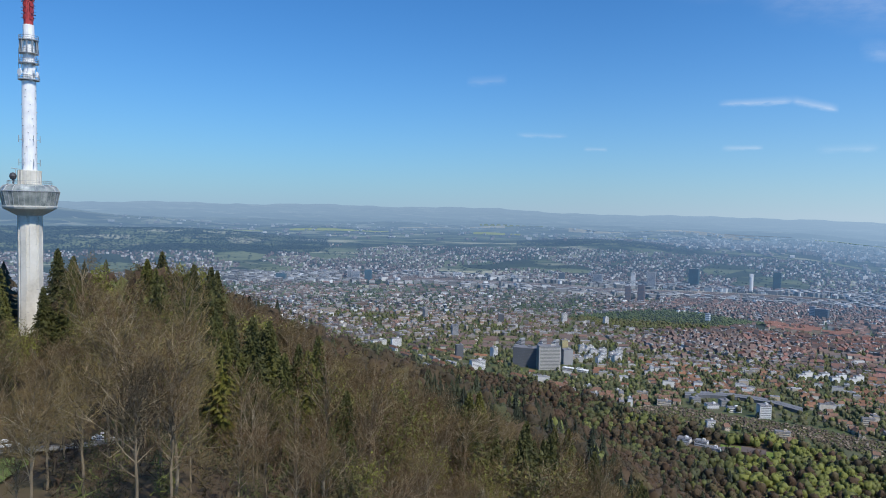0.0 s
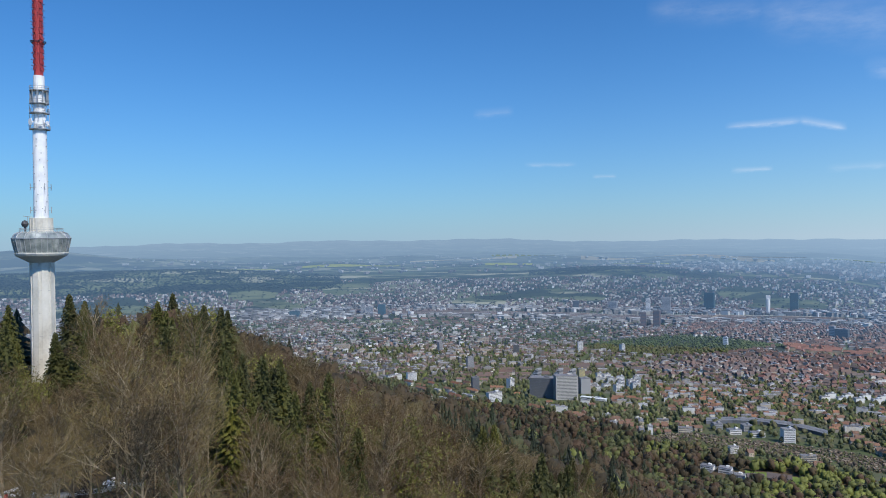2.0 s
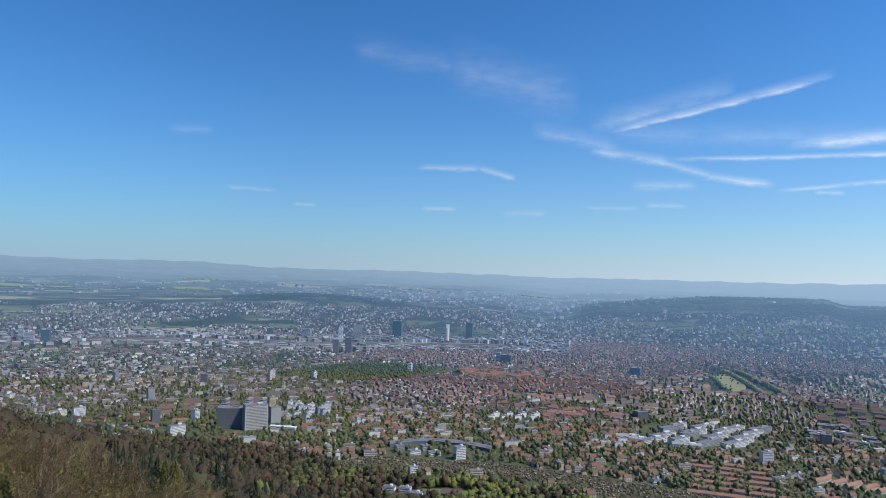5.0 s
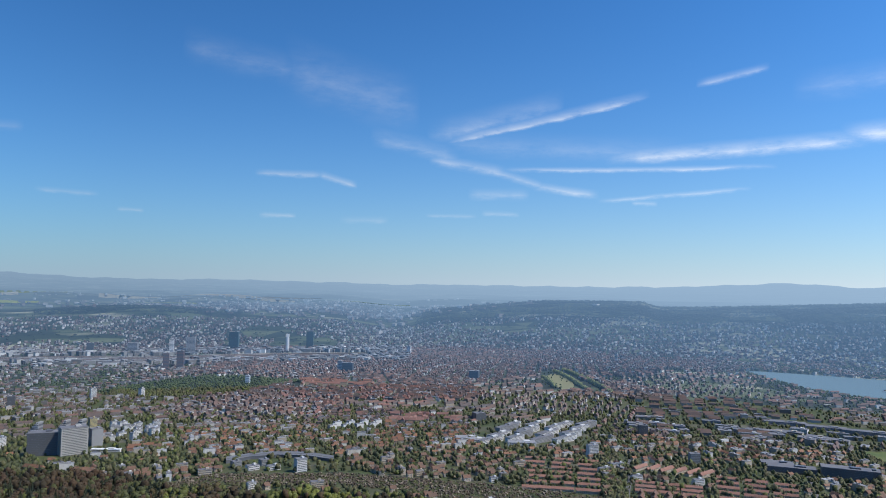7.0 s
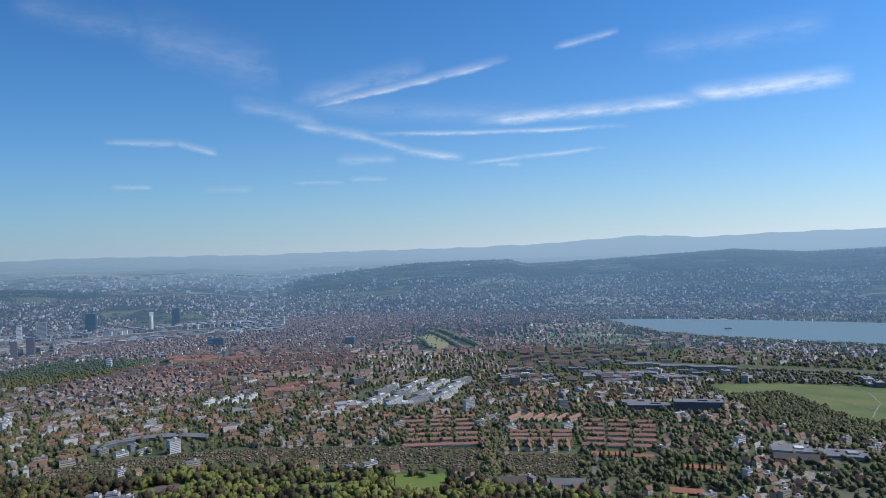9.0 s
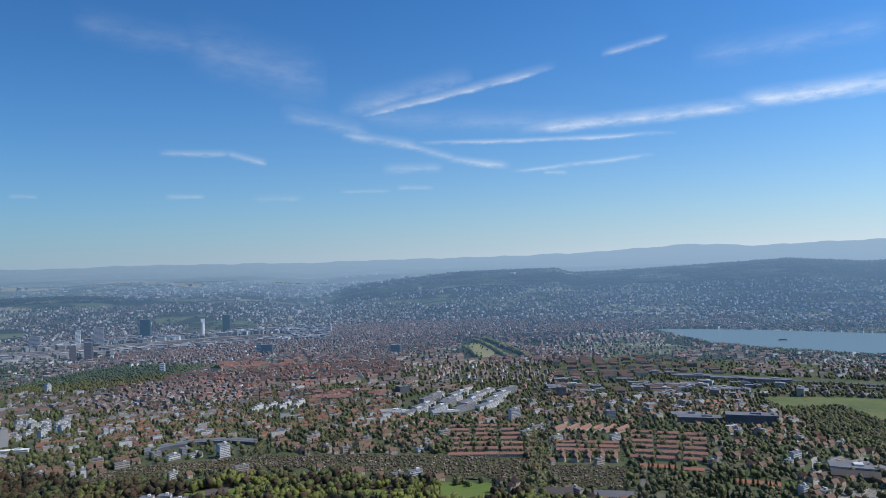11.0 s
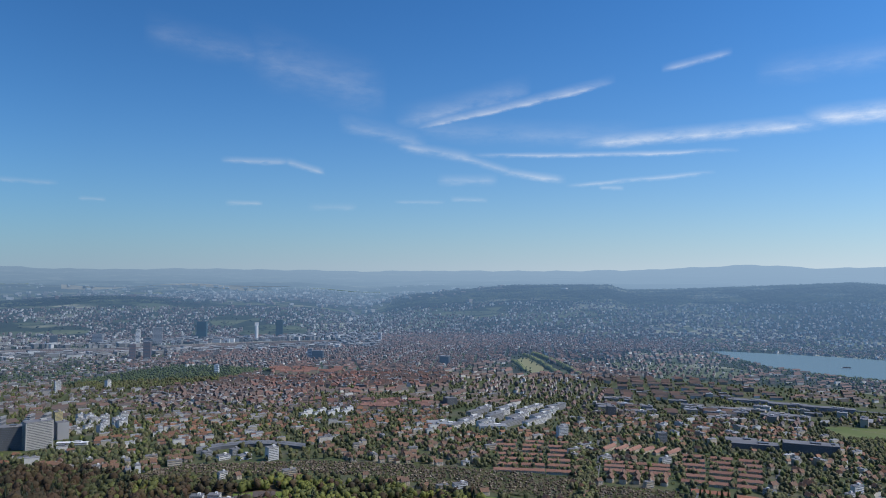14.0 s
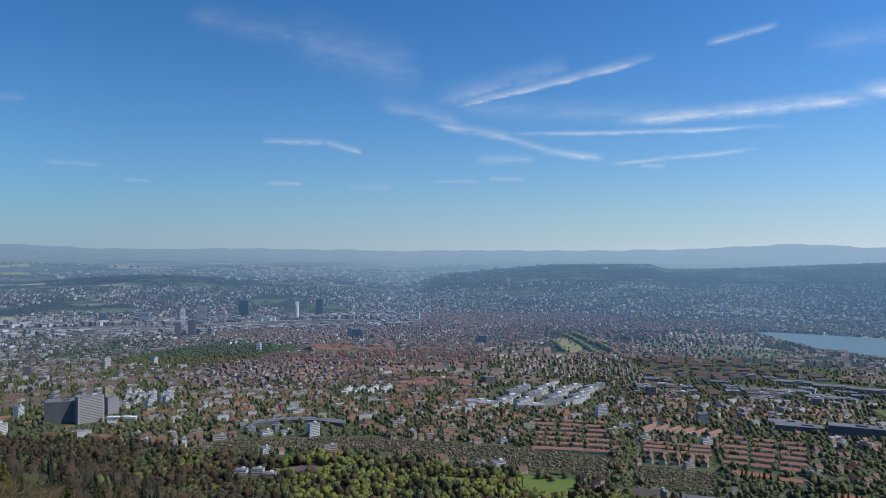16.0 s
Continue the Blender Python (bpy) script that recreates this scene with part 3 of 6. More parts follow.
def beech(r, height, twigs=1500, leaves=0):
    """A bare beech in metres: trunk and limbs in one bag, twigs in another, young leaves in a third."""
    wood, fine, leaf = Bag(), Bag(), Bag()
    n = 9
    fork = height * r.uniform(0.38, 0.55)
    xs = np.cumsum(r.normal(0, 0.16, (n, 2)), axis=0)
    zs = np.linspace(0, height * 0.86, n)
    rad = np.interp(zs, [0, fork, height * 0.86], [0.26, 0.17, 0.03]) * height / 26
    trunk = np.column_stack([xs, zs])
    wood.add(*tube(trunk, rad, 7))
    ends = []
    for i in range(24):
        z0 = r.uniform(fork * 0.62, height * 0.82)
        b = np.array([np.interp(z0, zs, trunk[:, 0]), np.interp(z0, zs, trunk[:, 1]), z0])
        a, L = i * 2.4 + r.uniform(-0.4, 0.4), height * r.uniform(0.16, 0.29) * (1.15 - 0.6 * (z0 - fork) / (height - fork))
        rise = r.uniform(0.7, 2.0)
        d = np.array([math.cos(a), math.sin(a), rise])
        d /= np.linalg.norm(d)
        t = np.linspace(0, 1, 5)[:, None]
        pts = b + d * L * t + np.array([0, 0, 0.14 * L]) * t ** 2 + np.cumsum(r.normal(0, 0.055 * L, (5, 3)), axis=0) * (t > 0)
        wood.add(*tube(pts, np.linspace(0.10, 0.03, 5) * height / 26, 3))
        for j in range(4):
            c = pts[r.integers(1, 5)]
            e = d + r.normal(0, 0.55, 3)
            e[2] = abs(e[2])
            e = e / np.linalg.norm(e) * L * r.uniform(0.3, 0.55)
            q = np.array([c, c + e * 0.5 + r.normal(0, 0.15, 3), c + e + (0, 0, 0.25)])
            wood.add(*tube(q, (0.055, 0.040, 0.016), 3))
            ends += [q[1], q[2], c]
        ends.append(pts[4])
    ends = np.array(ends)
    c = ends[r.integers(0, len(ends), twigs)] + r.normal(0, 0.6, (twigs, 3))
    q = r.normal(0, 0.8, (twigs, 3)) + (0, 0, 0.35) + (c - (0, 0, height * 0.5)) * np.array([0.10, 0.10, 0.02])
    q = q / np.linalg.norm(q, axis=1)[:, None] * r.uniform(0.7, 1.9, (twigs, 1))
    s = np.cross(q, r.normal(0, 1, (twigs, 3)))
    s = s / (np.linalg.norm(s, axis=1)[:, None] + 1e-9) * r.uniform(0.020, 0.052, (twigs, 1))
    fine.add(np.stack([c - s, c + s, c + q], 1), np.arange(3 * twigs).reshape(-1, 3))
    if leaves:
        c = ends[r.integers(0, len(ends), leaves)] + r.normal(0, 0.7, (leaves, 3))
        q = r.normal(0, 0.30, (leaves, 3, 3))
        leaf.add(c[:, None] + q, np.arange(3 * leaves).reshape(-1, 3))
    return wood, fine, leaf


def patch_noise(az, R, seed, scale):
    a = np.radians(az)
    x, y = R * np.sin(a) / scale, R * np.cos(a) / scale
    return np.array([noise.noise(Vector((p, q, seed))) for p, q in zip(x.ravel(), y.ravel())]).reshape(np.shape(az))


# the kinds of near tree, each built once in metres
def beech_kind(i, height, leaves):
    w, t, l = beech(np.random.default_rng(40 + i), height, 2100 if not leaves else 1100, leaves)
    return w.mesh("trunk", [M_BARK]), t.mesh("crown", [M_TWIG]), (l.mesh("leaves", [M_BUD]) if leaves else None)


BEECHES = [beech_kind(i, h, 0) for i, h in enumerate((25, 27, 24, 29))]
BUDDING = [beech_kind(i + 10, h, 900) for i, h in enumerate((22, 24))]


def spruce_kind(i):
    v, f = fir_boughs(np.random.default_rng(70 + i), 26, 5.2 + 0.4 * i)
    b, c = Bag(), Bag()
    b.add(v, f)
    sv, sf = stem(24, 0.36, 6)
    c.add(sv, sf)
    return c.mesh("trunk", [M_BARK]), b.mesh("crown", [M_NEEDLE])


SPRUCES = [spruce_kind(i) for i in range(3)]
TREE_TEXT = {"beech": "tall bare grey-barked beech with fine brown twigs", "spruce": "dark green spruce with drooping ragged branches", "budding_tree": "broadleaf tree with thin yellow-green spring leaves"}


def plant(kind, az, R, scale, turn):
    at, _ = site(az, R)
    root = new(kind)
    root.matrix_world = Matrix.Translation(Vector(at) - Vector((0, 0, 0.4))) @ Matrix.Rotation(turn, 4, "Z") @ Matrix.Scale(scale, 4)
    i = int(turn * 1000)
    meshes = {"beech": BEECHES, "spruce": SPRUCES, "budding_tree": BUDDING}[kind]
    for me in meshes[i % len(meshes)]:
        if me:
            new(me.name.split(".")[0], me).parent = root
    tagged(root, TREE_TEXT[kind], "tree", group="trees of the ridge forest")


def is_spruce(az, R):
    """Share of spruce in the near forest."""
    s = 0.04
    if -40 < az < -26.8 and 205 < R < 330:
        s = 0.62
    if -22.5 < az < -17 and 205 < R < 300:
        s = 0.6
    if -18.8 < az < -10.6 and 146 < R < 208:
        s = 0.94
    if az > 1 and R > 180:
        s = 0.4
    if -9 < az < -5 and R < 150:
        s = 0.25
    return s


near_r = np.random.default_rng(3)
planted = []
for R in np.arange(96, 262, 8.6):
    for az in np.arange(-40, 24, math.degrees(8.6 / R)):
        a, r_ = az + near_r.uniform(-1.3, 1.3), R + near_r.uniform(-2.5, 2.5)
        u, sc, tn = near_r.uniform(), near_r.uniform(0.68, 1.10), near_r.uniform(0, 6.28)
        if a < -24.5 and r_ < 172 and (u > 0.46 or u < 0.05) or a < -31 and r_ < 128:  # the open picnic place
            continue
        if abs(a + 30.0) < 1.4 and (r_ > 228 or r_ > 165 and u < 0.64):  # the tower's foot
            continue
        if a > 8 and r_ < 150 or a > -3 and r_ < 100:
            continue
        if a > -20.5 and r_ < 140:  # younger trees on the open slope below the look-out
            sc *= 0.60 if r_ < 112 else (0.64 if r_ < 126 else 0.68)
        if -21 < a < -11 and r_ < 146 and u > 0.62:
            continue
        k = "spruce" if u < is_spruce(a, r_) else ("budding_tree" if u > 0.76 else "beech")
        if k == "spruce":
            sc *= 1.08 if a < -20 else 1.18
        if -33 < a < -27 and k != "spruce":
            sc *= 0.62 if abs(a + 30) < 1.6 and r_ > 150 else 0.8
        plant(k, a, r_, sc, tn)
        planted.append(k)

for kind, a, r_, sc, tn in (("spruce", -28.3, 264, 1.2, 0.4), ("spruce", -27.3, 256, 1.12, 1.4), ("spruce", -32.0, 258, 1.1, 2.2), ("spruce", -33.0, 250, 1.0, 3.0), ("spruce", -29.2, 240, 0.85, 4.0), ("beech", -30.3, 190, 0.6, 2.0), ("beech", -29.6, 178, 0.55, 5.1), ("budding_tree", -30.9, 205, 0.6, 1.0), ("budding_tree", -18.8, 258, 1.15, 0.3), ("budding_tree", -17.4, 252, 1.05, 2.3), ("budding_tree", -3.6, 150, 0.95, 1.1), ("budding_tree", -5.0, 158, 0.9, 3.1), ("spruce", 3.6, 236, 1.1, 0.9), ("spruce", 4.6, 242, 0.95, 2.9), ("spruce", -7.2, 128, 0.6, 1.9)):
    plant(kind, a, r_, sc, tn)

# brambles, saplings and shrubs under the near trees
under = Bag()
ua, uR = near_r.uniform(-40, 26, 3600), np.sqrt(near_r.uniform(70 ** 2, 275 ** 2, 3600))
ok = ~((ua < -24.5) & (uR < 166) & (uR > 100) & ((ua < -30) | (uR > 152))) & (np.abs(ua + 30.0) > 0.9)
ua, uR = ua[ok], uR[ok]
u_at, _ = site(ua, uR, -0.3)
for k in range(3):
    q = np.arange(len(ua)) % 3 == k
    v, f = slivers(np.random.default_rng(90 + k), 30, 0.3, 0.014, 0.05)
    under.many(v, f, u_at[q], near_r.uniform(0, 6, q.sum()), np.outer(near_r.uniform(0.6, 1.5, q.sum()), (6.5, 6.5, 4.2)), k % 2, tone=near_r.uniform(0, 1, q.sum()))
tagged(under.thing("undergrowth", [M_SLOPETWIG, M_SLOPELEAF]), "tangled brambles and saplings on the forest floor", "undergrowth", kind="stuff")

# the forest beyond
far_az, far_R = [], []
for R in np.concatenate([np.arange(262, 700, 13.6), np.arange(700, 1780, 12.8)]):
    step = math.degrees((13.6 if R < 700 else 12.8) / R)
    for az in np.arange(-44, 92, step):
        far_az.append(az), far_R.append(R)
far_az, far_R = np.array(far_az), np.array(far_R)
far_az = far_az + rng.uniform(-0.5, 0.5, len(far_az)) * 700 / far_R
far_R = far_R + rng.uniform(-5, 5, len(far_R))
keep = (far_R < forest_edge(far_az)) & ~((far_az > 30) & (far_R < 820)) & ~((far_az > 50) & (far_R < 930)) & ~((far_az < -13) & (far_R > 900))
keep &= ~((far_az < -11) & (far_R > 600))
keep &= ~((np.abs(far_az + 30.1) < 1.6) & (far_R < 305))
OPEN = [(18.6, 22.2, 1160, 1236), (22.2, 25.6, 1172, 1240), (33.6, 37.4, 1122, 1158), (41.3, 45.7, 1070, 1176), (3.0, 5.0, 262, 285)]
for a0, a1, r0, r1 in OPEN:
    keep &= ~((far_az > a0) & (far_az < a1) & (far_R > r0) & (far_R < r1))
far_az, far_R = far_az[keep], far_R[keep]
pn = patch_noise(far_az, far_R, 1.7, 70)
pg = patch_noise(far_az, far_R, 8.3, 90)
u = rng.uniform(0, 1, len(far_az))
lower = smooth((far_R - 600) / 500)
cone = (u < 0.08 + np.where(far_R > 700, 0.3, 0.5) * np.clip(pn * 2.2, 0, 1) * (far_az < 24) + 0.22 * ((far_az > -4) & (far_az < 16) & (far_R < 520)) + 0.04 * ((far_az > 4) & (far_az < 26) & (far_R > 520)) + 0.45 * ((far_az < -27) & (far_R < 340)) + 0.35 * ((far_az < -17) & (far_az > -22) & (far_R < 310))) & ~((far_R < 420) & (far_az > -20) & (far_az < -2) & (u > 0.05))
single_tone = np.where(far_R > 480, 0.34, 0.8)
tone = np.clip(0.5 + single_tone * (rng.uniform(0, 1, len(far_az)) - 0.5) + 0.75 * patch_noise(far_az, far_R, 5.5, 60), 0, 1)
leafy = ~cone & (u > 0.93 - 0.08 * lower - 0.5 * np.clip(pg * 2, 0, 1) * (0.35 + lower))
belt = (far_az > 15) & (far_R > 1010 + 60 * pn + 6 * np.maximum(0, 27 - far_az))
cone &= ~(belt & (u > 0.05))
leafy |= ~cone & belt & (u > np.where(far_az < 22, 0.50, 0.26))
tone = np.where(leafy & belt, np.clip(0.95 * tone + np.where(far_az > 22, 0.32, 0.18), 0, 1), tone)
bare = ~cone & ~leafy
tone = np.where(bare & (far_az < 2) & (far_R < 460), np.clip(tone - 0.05, 0, 1), tone)
at, _ = site(far_az, far_R, -0.5)
turn = rng.uniform(0, 6.28, len(far_az))
size = rng.uniform(0.60, 1.22, len(far_az))
close = far_R < 620
t_rng = np.random.default_rng(21)
conif, beeches, leafers = Bag(), Bag(), Bag()
for which, hi in ((close, True), (~close, False)):
    for k in range(3):
        pick = (np.arange(len(far_az)) % 3 == k) & which
        v, f = spruce(t_rng, 13 if hi else 8, 8 if hi else 6)
        q = pick & cone
        conif.many(v, f, at[q], turn[q], np.outer(size[q], (42, 42, 24) if hi else (46, 46, 21)), tone=tone[q])
        v, f = slivers(t_rng, 60 if hi else 20, 0.10, 0.005 if hi else 0.009, 0.36)
        q = pick & bare
        beeches.many(v, f, at[q], turn[q], np.outer(size[q], (26, 26, 24) if hi else (30, 30, 23)), tone=np.clip(tone[q] + 0.02, 0, 1))
        cv, cf = crown(t_rng, 8 if hi else 6, 6 if hi else 4, 60 if hi else 24, 0.26, 0.055 if hi else 0.075)
        beeches.many(cv * (1, 1, 0.8) + (0, 0, 0.14), cf, at[q], turn[q], np.outer(size[q], (12.5, 12.5, 22) if hi else (14, 14, 19)), 0, tone=np.clip(tone[q] - 0.08, 0, 1))
        sv, sf = stem(0.7, 0.010, 3)
        beeches.many(sv, sf, at[q], turn[q], np.outer(size[q], (26, 26, 24)), 1)
        v, f = crown(t_rng, 8 if hi else 7, 6 if hi else 5, 70 if hi else 26, 0.28, 0.06 if hi else 0.075)
        q = pick & leafy
        leafers.many(v, f, at[q], turn[q], np.outer(size[q], (12.5, 12.5, 18) if hi else (13.5, 13.5, 15.5)), tone=np.clip(np.where(far_az[q] < 20, 0.85, 1.12) * tone[q], 0, 1))
tagged(conif.thing("spruce_forest", [M_SLOPESPRUCE]), "dark green spruces standing among the beeches of the slope", "forest", kind="stuff")
tagged(beeches.thing("beech_forest", [M_SLOPETWIG, M_BARK], soft=True), "brown leafless beech forest on the mountain side", "forest", kind="stuff")
tagged(leafers.thing("greening_forest", [M_SLOPELEAF], soft=True), "broadleaf trees with fresh yellow-green spring leaves", "forest", kind="stuff")

# ---- the television tower ----
def lathe(profile, sides=24, turn=0.0):
    """Surface of revolution from (radius, z) rows, as triangles."""
    a = np.arange(sides) * 2 * math.pi / sides + turn
    v = np.array([[(r * math.cos(t), r * math.sin(t), z) for t in a] for r, z in profile]).reshape(-1, 3)
    f = []
    for i in range(len(profile) - 1):
        for j in range(sides):
            k = (j + 1) % sides
            p, q = i * sides, (i + 1) * sides
            f += [(p + j, p + k, q + k), (p + j, q + k, q + j)]
    n = len(v)
    v = np.concatenate([v, [[0, 0, profile[0][1]], [0, 0, profile[-1][1]]]])
    e = (len(profile) - 1) * sides
    for j in range(sides):
        k = (j + 1) % sides
        f += [(n, k, j), (n + 1, e + j, e + k)]
    return v, np.array(f)


def box(cx, cy, z0, lx, ly, h, turn=0.0, floor=True):
    c, s = math.cos(turn), math.sin(turn)
    v = np.array([(x * lx / 2, y * ly / 2, z) for z in (z0, z0 + h) for y in (-1, 1) for x in (-1, 1)])
    v = np.stack([c * v[:, 0] - s * v[:, 1] + cx, s * v[:, 0] + c * v[:, 1] + cy, v[:, 2]], 1)
    f = [(0, 2, 3), (0, 3, 1), (4, 5, 7), (4, 7, 6), (0, 1, 5), (0, 5, 4), (2, 6, 7), (2, 7, 3), (0, 4, 6), (0, 6, 2), (1, 3, 7), (1, 7, 5)]
    return v, np.array(f if floor else f[2:])


def solid(name, pieces, mats, parent, label=""):
    b = Bag()
    for v, f in pieces:
        b.add(v, f)
    return part(name, b, mats, parent, label)


def ring_tube(radius, z, thick, sides=24):
    a = np.linspace(0, 2 * math.pi, sides + 1)
    return tube(np.stack([radius * np.cos(a), radius * np.sin(a), 0 * a + z], 1), np.full(sides + 1, thick), 5)


TOWER_AZ, TOWER_R = -29.95, 290.0
tower = new("television_tower")
tower_at, _ = site(TOWER_AZ, TOWER_R)
TX, TY = tower_at[0], tower_at[1]
tower.location, tower.scale = (TX, TY, 0), (0.955, 0.955, 1)
FACE = math.radians(90 + 30.1 + 11)
# shaft: twelve sides with ribs
for i in range(8):
    a = FACE + i * math.pi / 4
    solid("shaft_rib", [box(3.05 * math.cos(a), 3.05 * math.sin(a), 420, 1.9, 2.0, 51.6, a)], [M_CONCRETE], tower)
solid("shaft", [lathe([(4.05, 420), (3.78, 471.5)], 16, FACE + math.pi / 16)], [M_CONCRETE], tower, "pale cast concrete shaft with shallow ribs")
joints = [lathe([(4.07 - 0.27 * (z - 420) / 51.5, z), (4.07 - 0.27 * (z - 420) / 51.5, z + 0.08)], 16, FACE + math.pi / 16) for z in np.arange(432, 470, 7.5)]
solid("shaft_joint", joints, [M_GREY], tower)
solid("corbel", [lathe([(3.7, 470.6), (4.2, 471.6), (8.6, 474.4), (9.0, 475.2), (9.0, 475.7)], 16, FACE)], [M_CONCRETE], tower, "concrete bowl flaring out under the deck")
solid("gallery_glazing", [lathe([(8.75, 475.7), (9.85, 480.9)], 16, FACE)], [M_PODGLASS], tower, "inclined gallery windows reflecting the sky")
for i in range(32):
    a = FACE + i * math.pi / 16
    k = 1.0 if i % 2 == 0 else math.cos(math.pi / 16)
    solid("mullion", [tube([(8.82 * k * math.cos(a), 8.82 * k * math.sin(a), 475.7), (9.92 * k * math.cos(a), 9.92 * k * math.sin(a), 480.9)], (0.11, 0.11), 4)], [M_STEEL], tower)
solid("glazing_rail", [lathe([(9.95, 480.75), (10.0, 481.0), (9.8, 481.1)], 16, FACE)], [M_STEEL], tower)
solid("sloping_roof", [lathe([(9.7, 481.0), (8.6, 482.6), (6.9, 483.4), (3.5, 483.6)], 16, FACE)], [M_PODGLASS], tower, "sloping glazed deck roof")
for i in range(16):
    a = FACE + i * math.pi / 8
    solid("roof_rib", [tube([(9.78 * math.cos(a), 9.78 * math.sin(a), 481.0), (8.66 * math.cos(a), 8.66 * math.sin(a), 482.7), (6.9 * math.cos(a), 6.9 * math.sin(a), 483.5)], (0.13, 0.13, 0.1), 4)], [M_STEEL], tower)
solid("roof_rail", [ring_tube(7.2, 484.6, 0.06), ring_tube(7.2, 484.1, 0.05)] + [tube([(7.2 * math.cos(a), 7.2 * math.sin(a), 483.3), (7.2 * math.cos(a), 7.2 * math.sin(a), 484.6)], (0.05, 0.05), 4) for a in np.arange(20) * math.pi / 10], [M_STEEL], tower)
for i in range(12):
    a = FACE + i * math.pi / 6
    solid("drum_rib", [box(3.7 * math.cos(a), 3.7 * math.sin(a), 483.3, 0.35, 0.9, 4.7, a)], [M_CONCRETE], tower)
solid("drum", [lathe([(3.75, 483.3), (3.7, 488.0), (3.45, 488.1)], 12, FACE)], [M_CONCRETE], tower, "ribbed concrete drum carrying the mast")
solid("lower_mast", [lathe([(2.5, 488), (2.4, 503), (2.32, 517.2)], 20)] + [lathe([(2.46 - 0.005 * (z - 488), z), (2.46 - 0.005 * (z - 488), z + 0.12)], 20) for z in np.arange(490, 517, 2.3)], [M_WHITE], tower, "white painted steel mast tube")
solid("middle_mast", [lathe([(1.95, 517), (1.85, 534.2)], 16)], [M_WHITE], tower, "white mast section with aerials")
solid("red_mast", [lathe([(1.55, 534.2), (1.5, 565.5)], 12)], [M_RED], tower, "red painted aerial mast")
solid("upper_mast", [lathe([(1.55, 565.5), (1.35, 571.5), (1.3, 590)], 14)], [M_WHITE], tower, "white upper mast tube")
solid("mast_tip", [lathe([(0.7, 590), (0.55, 606), (0.12, 611)], 10)], [M_RED], tower, "red slender mast tip")
for z in np.arange(536, 565, 2.15):
    panels = []
    for i in range(4):
        a = FACE + 0.4 + i * math.pi / 2
        panels += [box(1.6 * math.cos(a), 1.6 * math.sin(a), z, 0.3, 1.1, 1.4, a)]
        panels += [tube([(1.6 * math.cos(a + d), 1.6 * math.sin(a + d), z + 1.8), (2.3 * math.cos(a + d), 2.3 * math.sin(a + d), z + 1.8)], (0.05, 0.04), 4) for d in (-0.5, 0.1, 0.6)]
    solid("aerial_panel", panels, [M_RED], tower)
solid("red_mast_ladder_ring", [ring_tube(2.5, 546, 0.14), ring_tube(2.2, 545.6, 0.12)] + [tube([(1.5 * math.cos(a), 1.5 * math.sin(a), 545.8), (3.0 * math.cos(a), 3.0 * math.sin(a), 546.1)], (0.12, 0.08), 4) for a in np.arange(6) * math.pi / 3], [M_DARK], tower, "dark bracket ring on the red mast")


def gallery(z, r, inner, high=1.2, bars=16):
    g = [lathe([(inner, z - 0.15), (r, z - 0.15), (r, z + 0.12), (inner, z + 0.12)], 20), ring_tube(r, z + high, 0.07, 20), ring_tube(r, z + high * 0.5, 0.05, 20)]
    for i in range(bars):
        a = i * 2 * math.pi / bars
        g.append(tube([(r * math.cos(a), r * math.sin(a), z), (r * math.cos(a), r * math.sin(a), z + high)], (0.05, 0.05), 4))
    return solid("mast_gallery", g, [M_STEEL], tower)


for z, r in ((517.6, 3.5), (522.6, 3.3), (525.6, 3.2), (529.6, 3.2), (567.2, 2.6), (571.4, 3.2)):
    gallery(z, r, 1.3)
for i in range(10):
    a = i * 2 * math.pi / 10
    solid("aerial_mast_post", [tube([(2.9 * math.cos(a), 2.9 * math.sin(a), 525.4), (2.9 * math.cos(a), 2.9 * math.sin(a), 529.8)], (0.22, 0.22), 5)], [M_STEEL], tower)


def dish(a, z, r, size, mats):
    """A round radio dish facing outward."""
    v, f = lathe([(0.02, 0), (size * 0.6, 0.12 * size), (size, 0.42 * size), (size, 0.62 * size), (size * 0.97, 0.62 * size)], 14)
    m = Matrix.Translation((r * math.cos(a), r * math.sin(a), z)) @ Matrix.Rotation(a, 4, "Z") @ Matrix.Rotation(math.pi / 2, 4, "Y")
    v = np.array([m @ Vector(p) for p in v])
    return solid("radio_dish", [(v, f), tube([(1.5 * math.cos(a), 1.5 * math.sin(a), z), (r * math.cos(a), r * math.sin(a), z)], (0.12, 0.12), 4)], mats, tower, "round white radio dish")


toward = math.radians(90 + 30.1 + 180)
for da, z, size in ((-1.0, 519.6, 1.1), (0.9, 519.4, 0.7), (0.1, 519.2, 0.75), (-0.35, 519.0, 0.6), (1.5, 518.8, 0.6), (-1.9, 520, 0.8), (0.5, 520.6, 0.55), (0.15, 569, 0.7)):
    dish(toward + da, z, 2.9, size, [M_WHITE])
for z in (490.5, 498.2):
    for k in range(6):
        a = toward + k * math.pi / 3 + 0.4
        solid("side_aerial", [tube([(2.3 * math.cos(a), 2.3 * math.sin(a), z), (3.4 * math.cos(a), 3.4 * math.sin(a), z)], (0.07, 0.07), 4), tube([(3.4 * math.cos(a), 3.4 * math.sin(a), z - 0.9), (3.4 * math.cos(a), 3.4 * math.sin(a), z + 1.3)], (0.13, 0.13), 5)], [M_STEEL], tower)
a = toward - 1.2
v, f = lathe([(0.3, -1.2), (0.95, -0.8), (1.25, 0), (0.95, 0.8), (0.3, 1.2)], 14)
